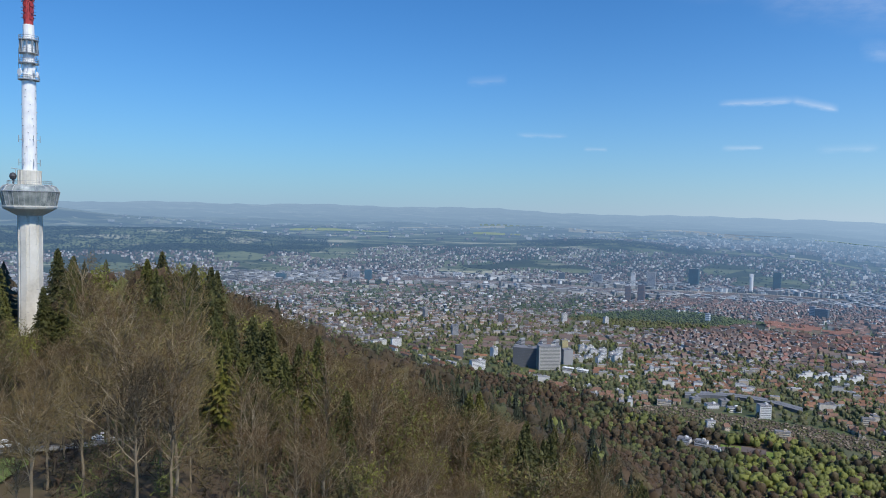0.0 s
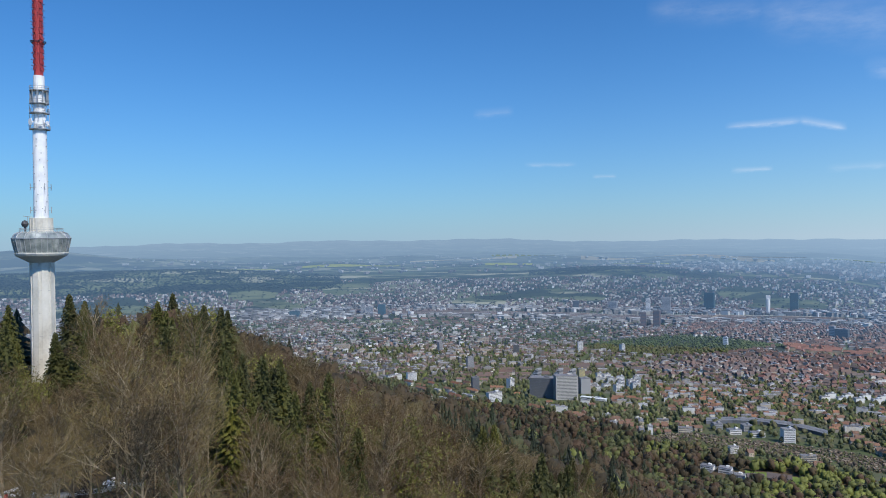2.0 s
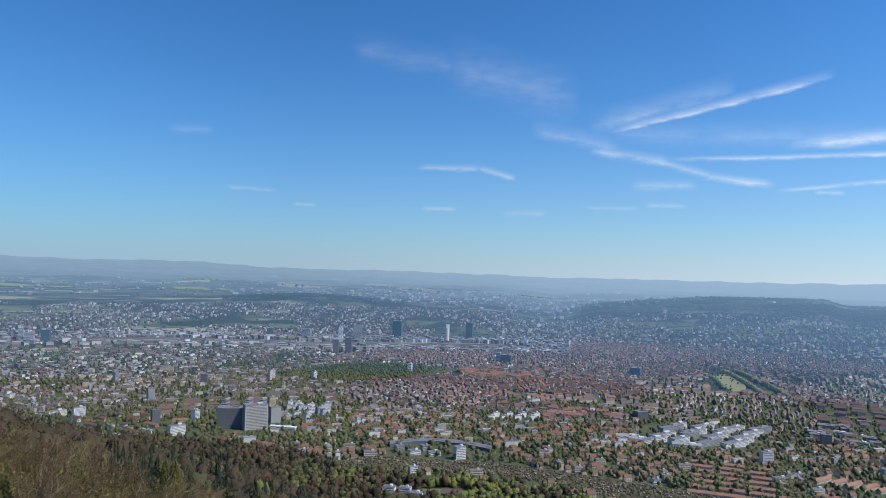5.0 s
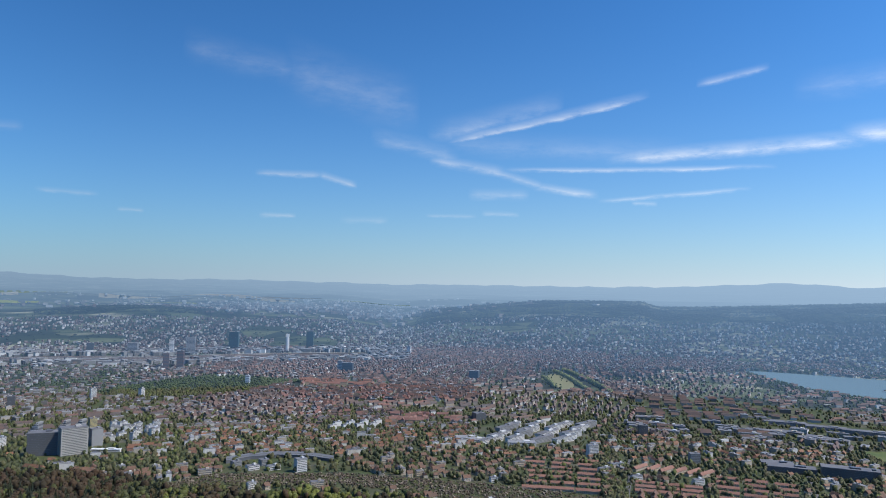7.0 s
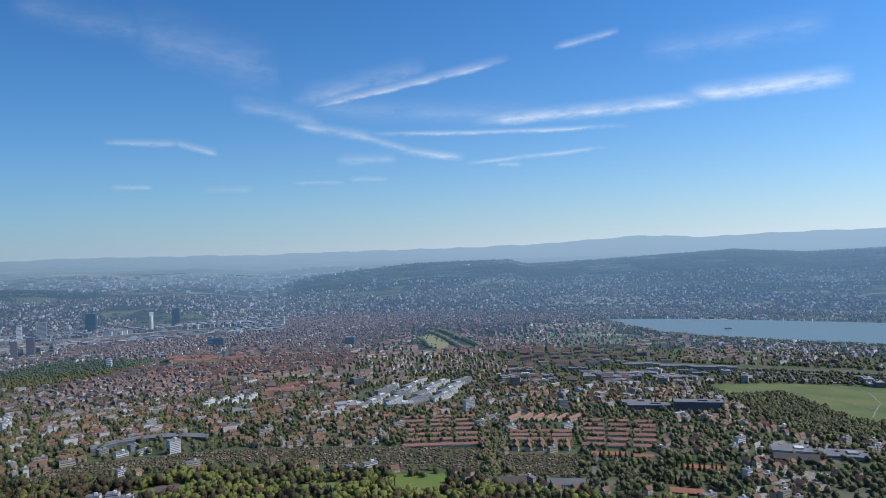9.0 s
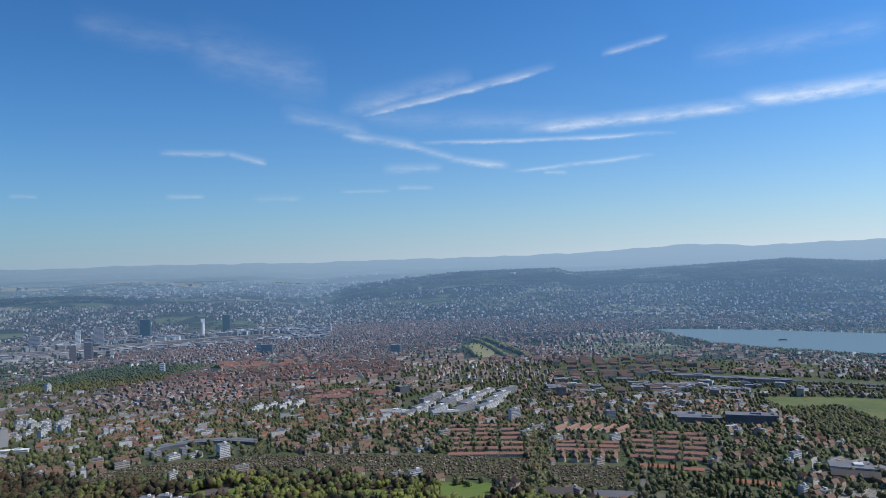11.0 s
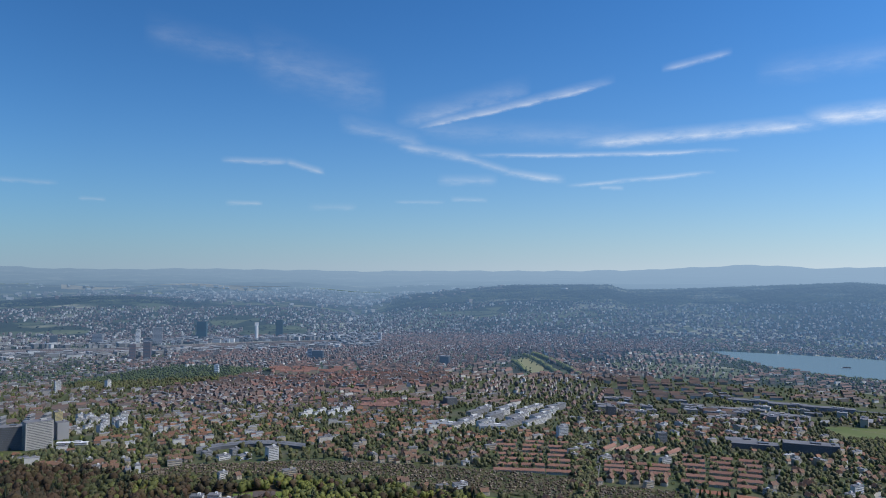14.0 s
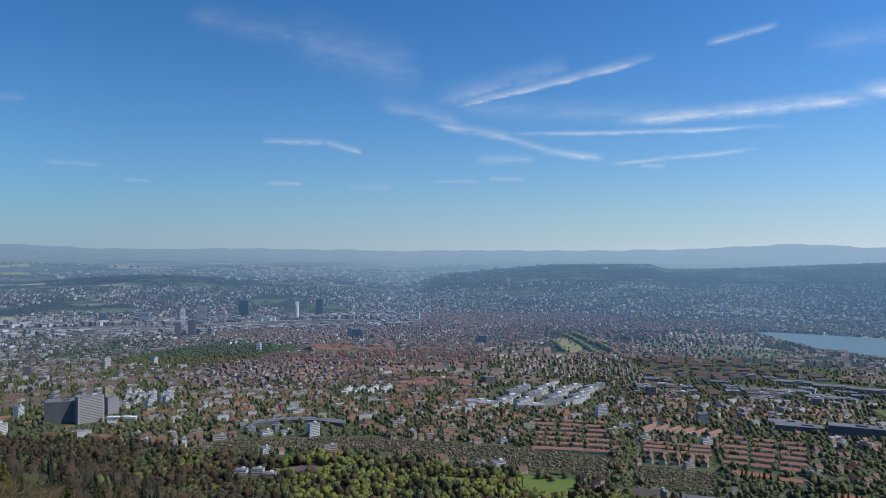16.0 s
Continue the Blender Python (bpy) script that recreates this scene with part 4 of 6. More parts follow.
solid("radome", [(v + (5.6 * math.cos(a), 5.6 * math.sin(a), 486.0), f), tube([(5.6 * math.cos(a), 5.6 * math.sin(a), 483.3), (5.6 * math.cos(a), 5.6 * math.sin(a), 485.2)], (0.3, 0.3), 6)], [M_DARK], tower, "dark round dish cover on the deck roof")
solid("roof_jib", [tube([(5.2 * math.cos(a), 5.2 * math.sin(a), 484), (4.6 * math.cos(a), 4.6 * math.sin(a), 488.4)], (0.1, 0.1), 4), tube([(6.2 * math.cos(a), 6.2 * math.sin(a), 488.6), (3.0 * math.cos(a), 3.0 * math.sin(a), 488.3)], (0.1, 0.1), 4)], [M_STEEL], tower)
# dark step bolts, cable clips and small boxes up the mast
for z in np.arange(491, 516, 2.3):
    for k in range(2):
        a = toward + (k - 0.5) * 1.5 + 0.7 * math.sin(1.7 * z)
        solid("mast_bracket", [box(2.45 * math.cos(a), 2.45 * math.sin(a), z, 0.3, 0.34, 0.26, a)], [M_STEEL], tower)
for z in np.arange(536.5, 565, 1.08):
    a = toward + 0.8 * math.sin(2.7 * z)
    solid("aerial_dipole", [tube([(1.5 * math.cos(a + d), 1.5 * math.sin(a + d), z), (2.45 * math.cos(a + d), 2.45 * math.sin(a + d), z)], (0.07, 0.07), 4) for d in (-1.35, -0.3, 0.5, 1.4)], [M_DARK], tower)
for z0, z1 in ((518.0, 522.4), (522.9, 525.4)):
    for i in range(8):
        a = i * math.pi / 4 + 0.2
        solid("cage_bar", [tube([(3.25 * math.cos(a), 3.25 * math.sin(a), z0), (3.25 * math.cos(a + 0.35), 3.25 * math.sin(a + 0.35), z1)], (0.09, 0.09), 4)], [M_STEEL], tower)
# the mast tapers upward in taller lengths
for ob in tower.children:
    co = np.empty(3 * len(ob.data.vertices), np.float32)
    ob.data.vertices.foreach_get("co", co)
    co = co.reshape(-1, 3)
    co[:, 2] += np.interp(co[:, 2], [430, 470.6, 475.7, 484, 517, 534, 566, 611], [0, 2.4, 1.6, 1.2, 3.0, 5.2, 5.6, 6.0])
    ob.data.vertices.foreach_set("co", co.ravel())
    ob.data.update()
tagged(tower, "concrete television tower with glazed gallery and red and white mast", "television tower")

# ---- lake, fields, roads ----
def strip(name, az, near, far, mat, label, category, lift=0.5, rows=14, kind="structure", step=0.25, ragged=0.0):
    """A draped sheet between two distances over a range of azimuth; az, near and far are matching nodes."""
    a = np.arange(az[0], az[-1] + step / 2, step)
    n, f = np.interp(a, az, near), np.interp(a, az, far)
    if ragged:
        q = np.random.default_rng(len(name))
        n, f = n + q.normal(0, ragged, len(a)), f + q.normal(0, ragged, len(a))
    t = np.linspace(0, 1, rows)
    R = n[:, None] + (f - n)[:, None] * t
    p, _ = site(a[:, None], R, lift)
    b = Bag()
    b.add(p.reshape(-1, 3), grid_faces(len(a), rows)[:, ::-1])
    ob = b.thing(name, [mat])
    for q in ob.data.polygons:
        q.use_smooth = True
    return tagged(ob, label, category, kind=kind)


LAKE_AZ, LAKE_NEAR, LAKE_FAR = [58.4, 60.0, 62.3, 65.7, 71.5, 77.3, 92], [4500, 4223, 3904, 3744, 3632, 3600, 3400], [4560, 4565, 4565, 4560, 4534, 4530, 4500]
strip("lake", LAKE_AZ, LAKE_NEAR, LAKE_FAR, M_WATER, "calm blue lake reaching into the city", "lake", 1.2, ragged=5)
FIELD_AZ, FIELD_NEAR, FIELD_FAR = [65.6, 67.2, 70.6, 72.5, 75.2, 77.2, 92], [2290, 2064, 2180, 2048, 1800, 1790, 1780], [2300, 2330, 2385, 2400, 2415, 2420, 2440]
strip("meadow", FIELD_AZ, FIELD_NEAR, FIELD_FAR, M_MEADOW, "wide open green meadow below a wooded knoll", "meadow", 0.9, ragged=6)
strip("lawn", [41.4, 43, 45.7], [1098, 1092, 1090], [1178, 1180, 1170], M_LAWN, "bright green lawn at the forest's edge", "lawn", 1.5, 10, ragged=2)
strip("lawn", [21.9, 24, 26.0], [1172, 1174, 1185], [1236, 1240, 1228], M_LAWN, "green paddock beside the farmstead", "lawn", 1.5, 8, ragged=2)
strip("lawn", [33.5, 35, 38.0], [1120, 1118, 1122], [1150, 1160, 1148], M_LAWN, "green clearing between budding trees", "lawn", 1.5, 8, ragged=2)
GARDENS = [([15.0, 18.5, 23.0, 28.0, 33.6, 37.1, 48.2], [1392, 1388, 1376, 1350, 1300, 1235, 1174], [1440, 1500, 1470, 1460, 1416, 1395, 1334]), ([49.9, 53, 56.6], [1160, 1155, 1150], [1284, 1286, 1284])]
for a, n, f in GARDENS:
    strip("allotment_ground", a, n, f, M_SOIL, "allotment gardens with beds, hedges and paths", "gardens", 0.9, ragged=3)
COURTS = [(57.0, 59.8, 1290, 1316), (60.2, 61.6, 1284, 1306), (63.9, 67.0, 1232, 1256), (62.8, 65.2, 1095, 1122), (54.2, 57.6, 1046, 1066)]
for a0, a1, r0, r1 in COURTS:
    strip("tennis_court", [a0, (a0 + a1) / 2, a1], [r0] * 3, [r1] * 3, M_CLAY, "row of red clay tennis courts", "tennis court", 1.6, 6)
strip("picnic_lawn", [-37, -33, -30.2], [118, 126, 145], [159, 157, 151], M_LAWN, "trodden grass of the picnic place on the ridge", "lawn", 0.45, 8, ragged=0.3)
strip("gravel_patch", [-31.5, -27, -23.5], [157, 154, 156], [163, 160, 161], M_GRAVEL, "pale gravel path worn through the wood", "path", 0.5, 6, ragged=0.3)
strip("gravel_patch", [-37, -34, -31.8], [164, 161.5, 158.5], [168, 165, 163], M_GRAVEL, "pale gravel square beside the grass", "path", 0.5, 6, ragged=0.3)
strip("paved_yard", [70.0, 72, 74.8], [1436, 1440, 1448], [1492, 1520, 1500], M_GRAVEL, "pale paved yard beside the depot halls", "yard", 1.4, 6, ragged=2)
strip("paved_yard", [70.2, 71.4, 73.6], [1180, 1172, 1176], [1262, 1290, 1270], M_GRAVEL, "pale paved parking ground by the main road", "yard", 1.4, 6, ragged=2)
strip("paved_yard", [68.9, 71, 75.5], [2440, 2450, 2460], [2500, 2520, 2525], M_GRAVEL, "pale tram sidings at the meadow edge", "yard", 2.0, 5, ragged=3)
strip("paved_yard", [66.5, 67.6, 69.0], [2395, 2400, 2405], [2416, 2420, 2418], M_GRAVEL, "bare pale ground at the meadow edge", "yard", 2.0, 5, ragged=2)
FIELDS = [((10.0, 16, 24.0), (13500, 13000, 12000), (14300, 13700, 12700), M_FIELD), ((21.5, 23.5, 26.0), (13700, 13900, 14000), (14500, 14700, 14600), M_FIELD),
          ((2.5, 4, 6.2), (10200, 10400, 10700), (10800, 11200, 11300), M_CROP), ((12.5, 14, 17.0), (10600, 10800, 10500), (11200, 11500, 11100), M_CROP),
          ((27.5, 30, 33.0), (11800, 12000, 12100), (12500, 12700, 12600), M_CROP),
          ((-12, -9, -4.0), (10400, 10500, 10700), (11000, 11300, 11200), M_CROP), ((-3.5, 0, 5.0), (13500, 13700, 13600), (14200, 14600, 14400), M_FIELD),
          ((-22, -18, -14.0), (9400, 9500, 9500), (9900, 10100, 9900), M_CROP), ((3.0, 5, 8.0), (17500, 17600, 17500), (18300, 18600, 18400), M_CROP)]
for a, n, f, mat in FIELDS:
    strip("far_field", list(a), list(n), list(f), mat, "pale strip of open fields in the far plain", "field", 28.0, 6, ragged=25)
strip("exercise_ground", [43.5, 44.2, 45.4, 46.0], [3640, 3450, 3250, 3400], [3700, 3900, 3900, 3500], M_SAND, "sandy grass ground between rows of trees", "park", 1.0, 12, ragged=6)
# avenue leaves carry a fixed share of haze painted as emission
M_AVENUE = painted_haze_material("avenue foliage", [(0.0, (0.13, 0.14, 0.045)), (1.0, (0.22, 0.24, 0.07))], 1.0, island=True, fixed=0.18)
av_r = np.random.default_rng(23)
for a0, r0, a1, r1, k in ((45.1, 4060, 48.9, 3210, 190), (44.4, 3990, 47.0, 3290, 150), (43.5, 3720, 44.6, 3330, 50)):
    t = av_r.uniform(0, 1, k)
    az, R = a0 + (a1 - a0) * t ** 0.85 + av_r.normal(0, 0.05, k), r0 + (r1 - r0) * t
    at, sc = site(az, R, -1)
    b = Bag()
    v, f = crown(av_r, 6, 4, 8, 0.25, 0.1)
    b.many(v, f, at, av_r.uniform(0, 6.28, k), np.outer(sc * av_r.uniform(0.8, 1.2, k), (17, 17, 17)))
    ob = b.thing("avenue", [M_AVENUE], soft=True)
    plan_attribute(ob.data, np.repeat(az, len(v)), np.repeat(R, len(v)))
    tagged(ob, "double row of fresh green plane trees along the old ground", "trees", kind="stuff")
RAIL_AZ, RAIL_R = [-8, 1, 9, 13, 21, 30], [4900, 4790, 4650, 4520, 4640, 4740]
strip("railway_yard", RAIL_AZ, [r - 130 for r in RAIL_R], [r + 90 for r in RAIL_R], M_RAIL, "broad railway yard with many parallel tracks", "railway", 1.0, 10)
# sidings and platforms glow faintly with haze painted into them
M_RUST = painted_haze_material("rusty sidings", [(0.3, (0.15, 0.105, 0.085)), (0.7, (0.21, 0.155, 0.125))], 9.0, fixed=0.2)
M_PLATFORM = painted_haze_material("pale platforms and train roofs", [(0.3, (0.36, 0.35, 0.34)), (0.7, (0.52, 0.51, 0.49))], 9.0, fixed=0.2)
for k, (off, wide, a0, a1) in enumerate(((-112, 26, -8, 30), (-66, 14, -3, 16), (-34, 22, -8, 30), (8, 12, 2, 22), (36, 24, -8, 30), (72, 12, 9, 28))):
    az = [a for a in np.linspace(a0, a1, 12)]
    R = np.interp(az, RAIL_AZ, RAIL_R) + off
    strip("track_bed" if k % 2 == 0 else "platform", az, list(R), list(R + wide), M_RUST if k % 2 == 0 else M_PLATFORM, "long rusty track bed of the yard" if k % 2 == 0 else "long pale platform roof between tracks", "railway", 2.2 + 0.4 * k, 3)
strip("motorway", [60.0, 66.9, 72.1, 77.2, 92], [2660, 2585, 2630, 2630, 2640], [2690, 2618, 2664, 2664, 2675], M_ROAD, "grey motorway along the edge of the meadow", "road", 3.0, 4)
strip("railway_line", [50.0, 60.0, 66.9, 77.2, 92], [2880, 2800, 2700, 2720, 2740], [2900, 2820, 2722, 2742, 2762], M_RAIL, "railway line on a low bank", "railway", 3.0, 4)


def road(points, width, mat=None, label="asphalt road between the houses", lift=1.3):
    """A draped road along (az, R) points."""
    P = np.array(points, float)
    t = np.linspace(0, len(P) - 1, 12 * (len(P) - 1) + 1)
    az, R = np.interp(t, np.arange(len(P)), P[:, 0]), np.interp(t, np.arange(len(P)), P[:, 1])
    a = np.radians(az)
    x, y = R * np.sin(a), R * np.cos(a)
    dx, dy = np.gradient(x), np.gradient(y)
    L = np.hypot(dx, dy)
    rows = []
    for s in (-0.5, 0.5):
        qx, qy = x - dy / L * width * s, y + dx / L * width * s
        rows.append(site(np.degrees(np.arctan2(qx, qy)), np.hypot(qx, qy), lift)[0])
    b = Bag()
    b.add(np.concatenate(rows), grid_faces(2, len(x)))
    return tagged(b.thing("road", [mat or M_ROAD]), label, "road", kind="structure")


road([(69.2, 1040), (69.3, 1248), (69.2, 1432), (68.6, 1560), (67.0, 1700)], 14, M_TRACK, "pale concrete main road leaving the town")
road([(31.6, 1640), (32.0, 1850), (31.8, 2180), (31.0, 2500)], 12)
road([(48.9, 1040), (49.4, 1160), (50.0, 1320), (50.3, 1500), (50.2, 1700), (51, 2100)], 9)
road([(62.5, 1330), (63.0, 1480), (62.9, 1650), (62, 1900)], 10)
road([(19.0, 4120), (19.6, 4500), (20.6, 5000)], 26, M_TRACK, label="wide road bridge ramp over the railway yard")
road([(18.6, 1130), (20.2, 1262), (21.6, 1300), (20.5, 1420)], 6)
for way in ([(67.5, 2300), (71, 2250), (74, 2330), (78, 2300), (84, 2380)], [(71, 2250), (73.5, 2130), (76.5, 1990), (80, 1900)], [(76.2, 2310), (76.9, 2100), (76.4, 1850)]):
    road(way, 3.2, M_GRAVEL, "pale gravel track across the meadow", 1.8)
road([(57.0, 1100), (57.4, 1290), (57.2, 1370)], 8)

# ---- the town ----
PARK_AZ, PARK_NEAR, PARK_FAR = [11, 13.8, 17.9, 20.8, 23.5, 25], [3050, 2950, 2960, 3040, 3330, 3420], [3250, 3480, 3660, 3600, 3450, 3430]


def within(az, R, a, n, f, pad=0.0):
    return (az > a[0]) & (az < a[-1]) & (R > np.interp(az, a, n) - pad) & (R < np.interp(az, a, f) + pad)


# taken ground: azimuth from, to, distance from, to
ROWS_A, ROWS_B, ROWS_C, ROWS_D = (41.9, 48.3, 1336, 1700), (50.4, 56.0, 1545, 1700), (49.9, 55.9, 1296, 1500), (56.2, 62.3, 1330, 1640)
TAKEN = [ROWS_A, ROWS_B, ROWS_C, ROWS_D, (38.3, 47.4, 1830, 2320), (26.5, 31.3, 2030, 2230), (5.6, 12.4, 1775, 1990), (11.2, 15.0, 1990, 2330),
         (19.0, 27.6, 1480, 1690), (59.3, 66.8, 1740, 1860), (68.5, 77.5, 1330, 1480), (54.0, 68.0, 1085, 1330), (17.5, 26, 1150, 1260), (24.0, 30.5, 3160, 3420), (31.6, 37.2, 2200, 2420), (43.4, 46.4, 3230, 4030), (46.4, 48.2, 3250, 3660), (50.5, 66.5, 2420, 2580)]


def free(az, R, share=None):
    ok = R > forest_edge(az) + 12
    for a0, a1, r0, r1 in TAKEN:
        ok &= (False if share is None else share < 0.62) | ~((az > a0) & (az < a1) & (R > r0) & (R < r1))
    ok &= ~within(az, R, LAKE_AZ, LAKE_NEAR, LAKE_FAR, 25)
    ok &= ~within(az, R, FIELD_AZ, FIELD_NEAR, FIELD_FAR, 10)
    ok &= ~within(az, R, PARK_AZ, PARK_NEAR, PARK_FAR)
    ok &= ~within(az, R, RAIL_AZ, [r - 190 for r in RAIL_R], [r + 135 for r in RAIL_R])
    ok &= ~((az > 60) & (R > 2560) & (R < 2840))
    for g in GARDENS:
        ok &= ~within(az, R, *g, 8)
    return ok


def knoll(az, R):
    n = np.interp(az, [66, 68, 71.3, 74.2, 77.2, 92], [2040, 1900, 1600, 1530, 1560, 1600])
    return (az > 66) & (R > n) & (R < np.interp(az, FIELD_AZ, FIELD_NEAR) - 6)


c_rng = np.random.default_rng(11)
seeds = np.column_stack([c_rng.uniform(-3500, 5200, 150), c_rng.uniform(300, 5400, 150)])
angles = c_rng.uniform(-0.9, 0.9, 150)
hx, hy, ht, hl = [], [], [], []
for k in range(150):
    c, s = math.cos(angles[k]), math.sin(angles[k])
    far_off = math.hypot(*seeds[k]) > 2100
    pitch_u, pitch_v = (c_rng.uniform(16, 21), c_rng.uniform(15, 19)) if far_off else (c_rng.uniform(19, 26), c_rng.uniform(18, 23))
    u, v = np.meshgrid(np.arange(-40, 41), np.arange(-44, 45))
    u, v = u.ravel(), v.ravel()
    street = (v % 4 == 0) | (u % 9 == 0)
    u, v = u[~street], v[~street]
    run = 0.0
    if c_rng.uniform() < (0.25 if far_off else 0.4):  # quarters of long rows
        lot = (u % 3 == 1) & (v % 2 == 1)
        u, v = u[lot], v[lot]
        run = 2.3 * pitch_u
    x = seeds[k, 0] + c * u * pitch_u - s * v * pitch_v
    y = seeds[k, 1] + s * u * pitch_u + c * v * pitch_v
    d = (x[:, None] - seeds[:, 0]) ** 2 + (y[:, None] - seeds[:, 1]) ** 2
    mine = d.argmin(1) == k
    hx.append(x[mine]), hy.append(y[mine]), ht.append(np.full(mine.sum(), angles[k])), hl.append(np.full(mine.sum(), run))
hx, hy, ht, hl = np.concatenate(hx), np.concatenate(hy), np.concatenate(ht), np.concatenate(hl)
hx, hy = hx + c_rng.normal(0, 2.5, len(hx)), hy + c_rng.normal(0, 2.5, len(hx))
haz, hR = np.degrees(np.arctan2(hx, hy)), np.hypot(hx, hy)
ok = (haz > -36) & (haz < 92) & (hR < 5150) & free(haz, hR) & ~knoll(haz, hR)
dense = smooth((hR - 1900) / 900) * 0.55 * smooth((60 - haz) / 8) * smooth((haz - 10) / 10)
green = np.array([noise.noise(Vector((x / 260, y / 260, 3.1))) for x, y in zip(hx, hy)])
roll = c_rng.uniform(0, 1, len(hx))
built = ok & (roll < np.clip(0.55 + dense * np.where(hl > 0, 0.3, 1.0) - 0.9 * np.clip(green + 0.03, 0, 1), 0.10, 0.88))
wood = ok & ~built & (roll < np.where(hR > 2150, 0.86, 0.97))

# unit house: walls with eaves at 1, ridge roof on top; unit block: walls and flat roof slab
WALL_V, WALL_F = box(0, 0, -0.35, 1, 1, 1.35, 0, False)
GABLE_V = np.array([(-0.56, -0.58, 0.96), (0.56, -0.58, 0.96), (0.56, 0.58, 0.96), (-0.56, 0.58, 0.96), (-0.52, 0, 1.5), (0.52, 0, 1.5)])
GABLE_F = np.array([(0, 1, 5), (0, 5, 4), (2, 3, 4), (2, 4, 5), (3, 0, 4), (1, 2, 5), (0, 3, 2), (0, 2, 1)])
SLAB_V, SLAB_F = box(0, 0, 1.0, 1.02, 1.02, 0.06, 0, False)
HUT_V, HUT_F = box(0.12, 0.1, 1.06, 0.3, 0.3, 0.16, 0, False)


def district(az, R, row):
    """Sizes and roof kinds by part of town."""
    n = len(az)
    lx, ly, h = c_rng.uniform(10, 16, n), c_rng.uniform(8.5, 11, n), c_rng.uniform(5.5, 9.0, n)
    core = c_rng.uniform(0, 1, n) < smooth((R - 2000) / 900) * smooth((az - 14) / 8) * smooth((60 - az) / 6) * 0.85
    lx, ly, h = np.where(core, c_rng.uniform(12, 20, n), lx), np.where(core, c_rng.uniform(10, 12.5, n), ly), np.where(core, c_rng.uniform(9, 15, n), h)
    flats = c_rng.uniform(0, 1, n) < np.where(az < 12, 0.34, 0.20)
    lx, h = np.where(flats, c_rng.uniform(13, 28, n), lx), np.where(flats, c_rng.uniform(8, 15, n), h)
    works = (c_rng.uniform(0, 1, n) < 0.45) & (np.abs(R - np.interp(az, RAIL_AZ, RAIL_R)) < 420) & (az < 33) | (c_rng.uniform(0, 1, n) < 0.25) & (az > 56) & (R > 2300) & (R < 2800)
    lx, ly, h = np.where(works, c_rng.uniform(22, 55, n), lx), np.where(works, c_rng.uniform(18, 30, n), ly), np.where(works, c_rng.uniform(9, 24, n), h)
    lx, h = np.where((row > 0) & ~works, row * c_rng.uniform(0.45, 1.0, n), lx), np.where((row > 0) & ~works, np.maximum(h, c_rng.uniform(7, 11, n)), h)
    return lx, ly, h, (flats & ((row == 0) | (c_rng.uniform(0, 1, n) < 0.4))) | works


b_az, b_R, b_t = haz[built], hR[built], ht[built] + ((c_rng.uniform(0, 1, built.sum()) < 0.3) & (hl[built] == 0)) * math.pi / 2
blx, bly, bh, bflat = district(b_az, b_R, hl[built])
b_at, b_s = site(b_az, b_R)
b_size = np.stack([blx, bly, bh], 1) * b_s[:, None]
order = np.argsort(b_R)
single = np.zeros(len(b_R), bool)
single[order[:300]] = True


def bulk(name, pick, label, mats):
    b = Bag()
    g, f = pick & ~bflat, pick & bflat
    b.many(WALL_V, WALL_F, b_at[pick], b_t[pick], b_size[pick], 0)
    b.many(GABLE_V, GABLE_F, b_at[g], b_t[g], b_size[g] * (1, 1, 1), 1)
    b.many(SLAB_V, SLAB_F, b_at[f], b_t[f], b_size[f], 2)
    near = f & (b_R < 3200)
    b.many(HUT_V, HUT_F, b_at[near], b_t[near], b_size[near], 2)
    return tagged(b.thing(name, mats), label, "buildings", kind="stuff")


TOWN = [M_WALL, M_ROOF, M_FLAT]
bulk("suburb_houses", ~single & (b_R < 2150), "pale rendered suburb houses with red and brown roofs", [M_NEARWALL, M_NEARROOF, M_FLAT])
red = (b_az > 23) & (b_az < 41) & (b_R > 2250) & (c_rng.uniform(0, 1, len(b_R)) < 0.45 * np.exp(-(((b_az - 30) / 8) ** 2))) & ~bflat
bulk("red_roofed_houses", ~single & red & (b_R >= 2150) & (b_R < 3200), "perimeter blocks with fresh red tile roofs", [M_WALL, M_REDTILE, M_FLAT])
bulk("town_houses", ~single & ~red & (b_R >= 2150) & (b_R < 3200), "closely built town houses with red tile and flat roofs", TOWN)
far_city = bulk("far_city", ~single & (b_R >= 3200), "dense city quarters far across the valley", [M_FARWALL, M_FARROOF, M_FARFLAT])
# unsqueezed distances of the far city, for its painted haze
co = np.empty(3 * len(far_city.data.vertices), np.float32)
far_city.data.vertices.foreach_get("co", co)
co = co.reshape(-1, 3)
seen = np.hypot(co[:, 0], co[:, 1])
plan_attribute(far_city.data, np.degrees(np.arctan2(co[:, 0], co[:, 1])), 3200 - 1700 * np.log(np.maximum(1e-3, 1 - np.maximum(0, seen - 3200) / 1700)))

# town trees
w_az, w_R = haz[wood], hR[wood]
n_extra = 25000
ex = c_rng.uniform(-12, 92, n_extra), np.concatenate([np.sqrt(c_rng.uniform(1100 ** 2, 2600 ** 2, 11000)), np.sqrt(c_rng.uniform(1100 ** 2, 5100 ** 2, 14000))])
ok = free(*ex, c_rng.uniform(0, 1, n_extra))
for a0, a1, r0, r1 in COURTS:
    ok &= ~((ex[0] > a0 - 0.3) & (ex[0] < a1 + 0.3) & (ex[1] > r0 - 40) & (ex[1] < r1 + 4))
pk_az = c_rng.uniform(11, 25, 2600)
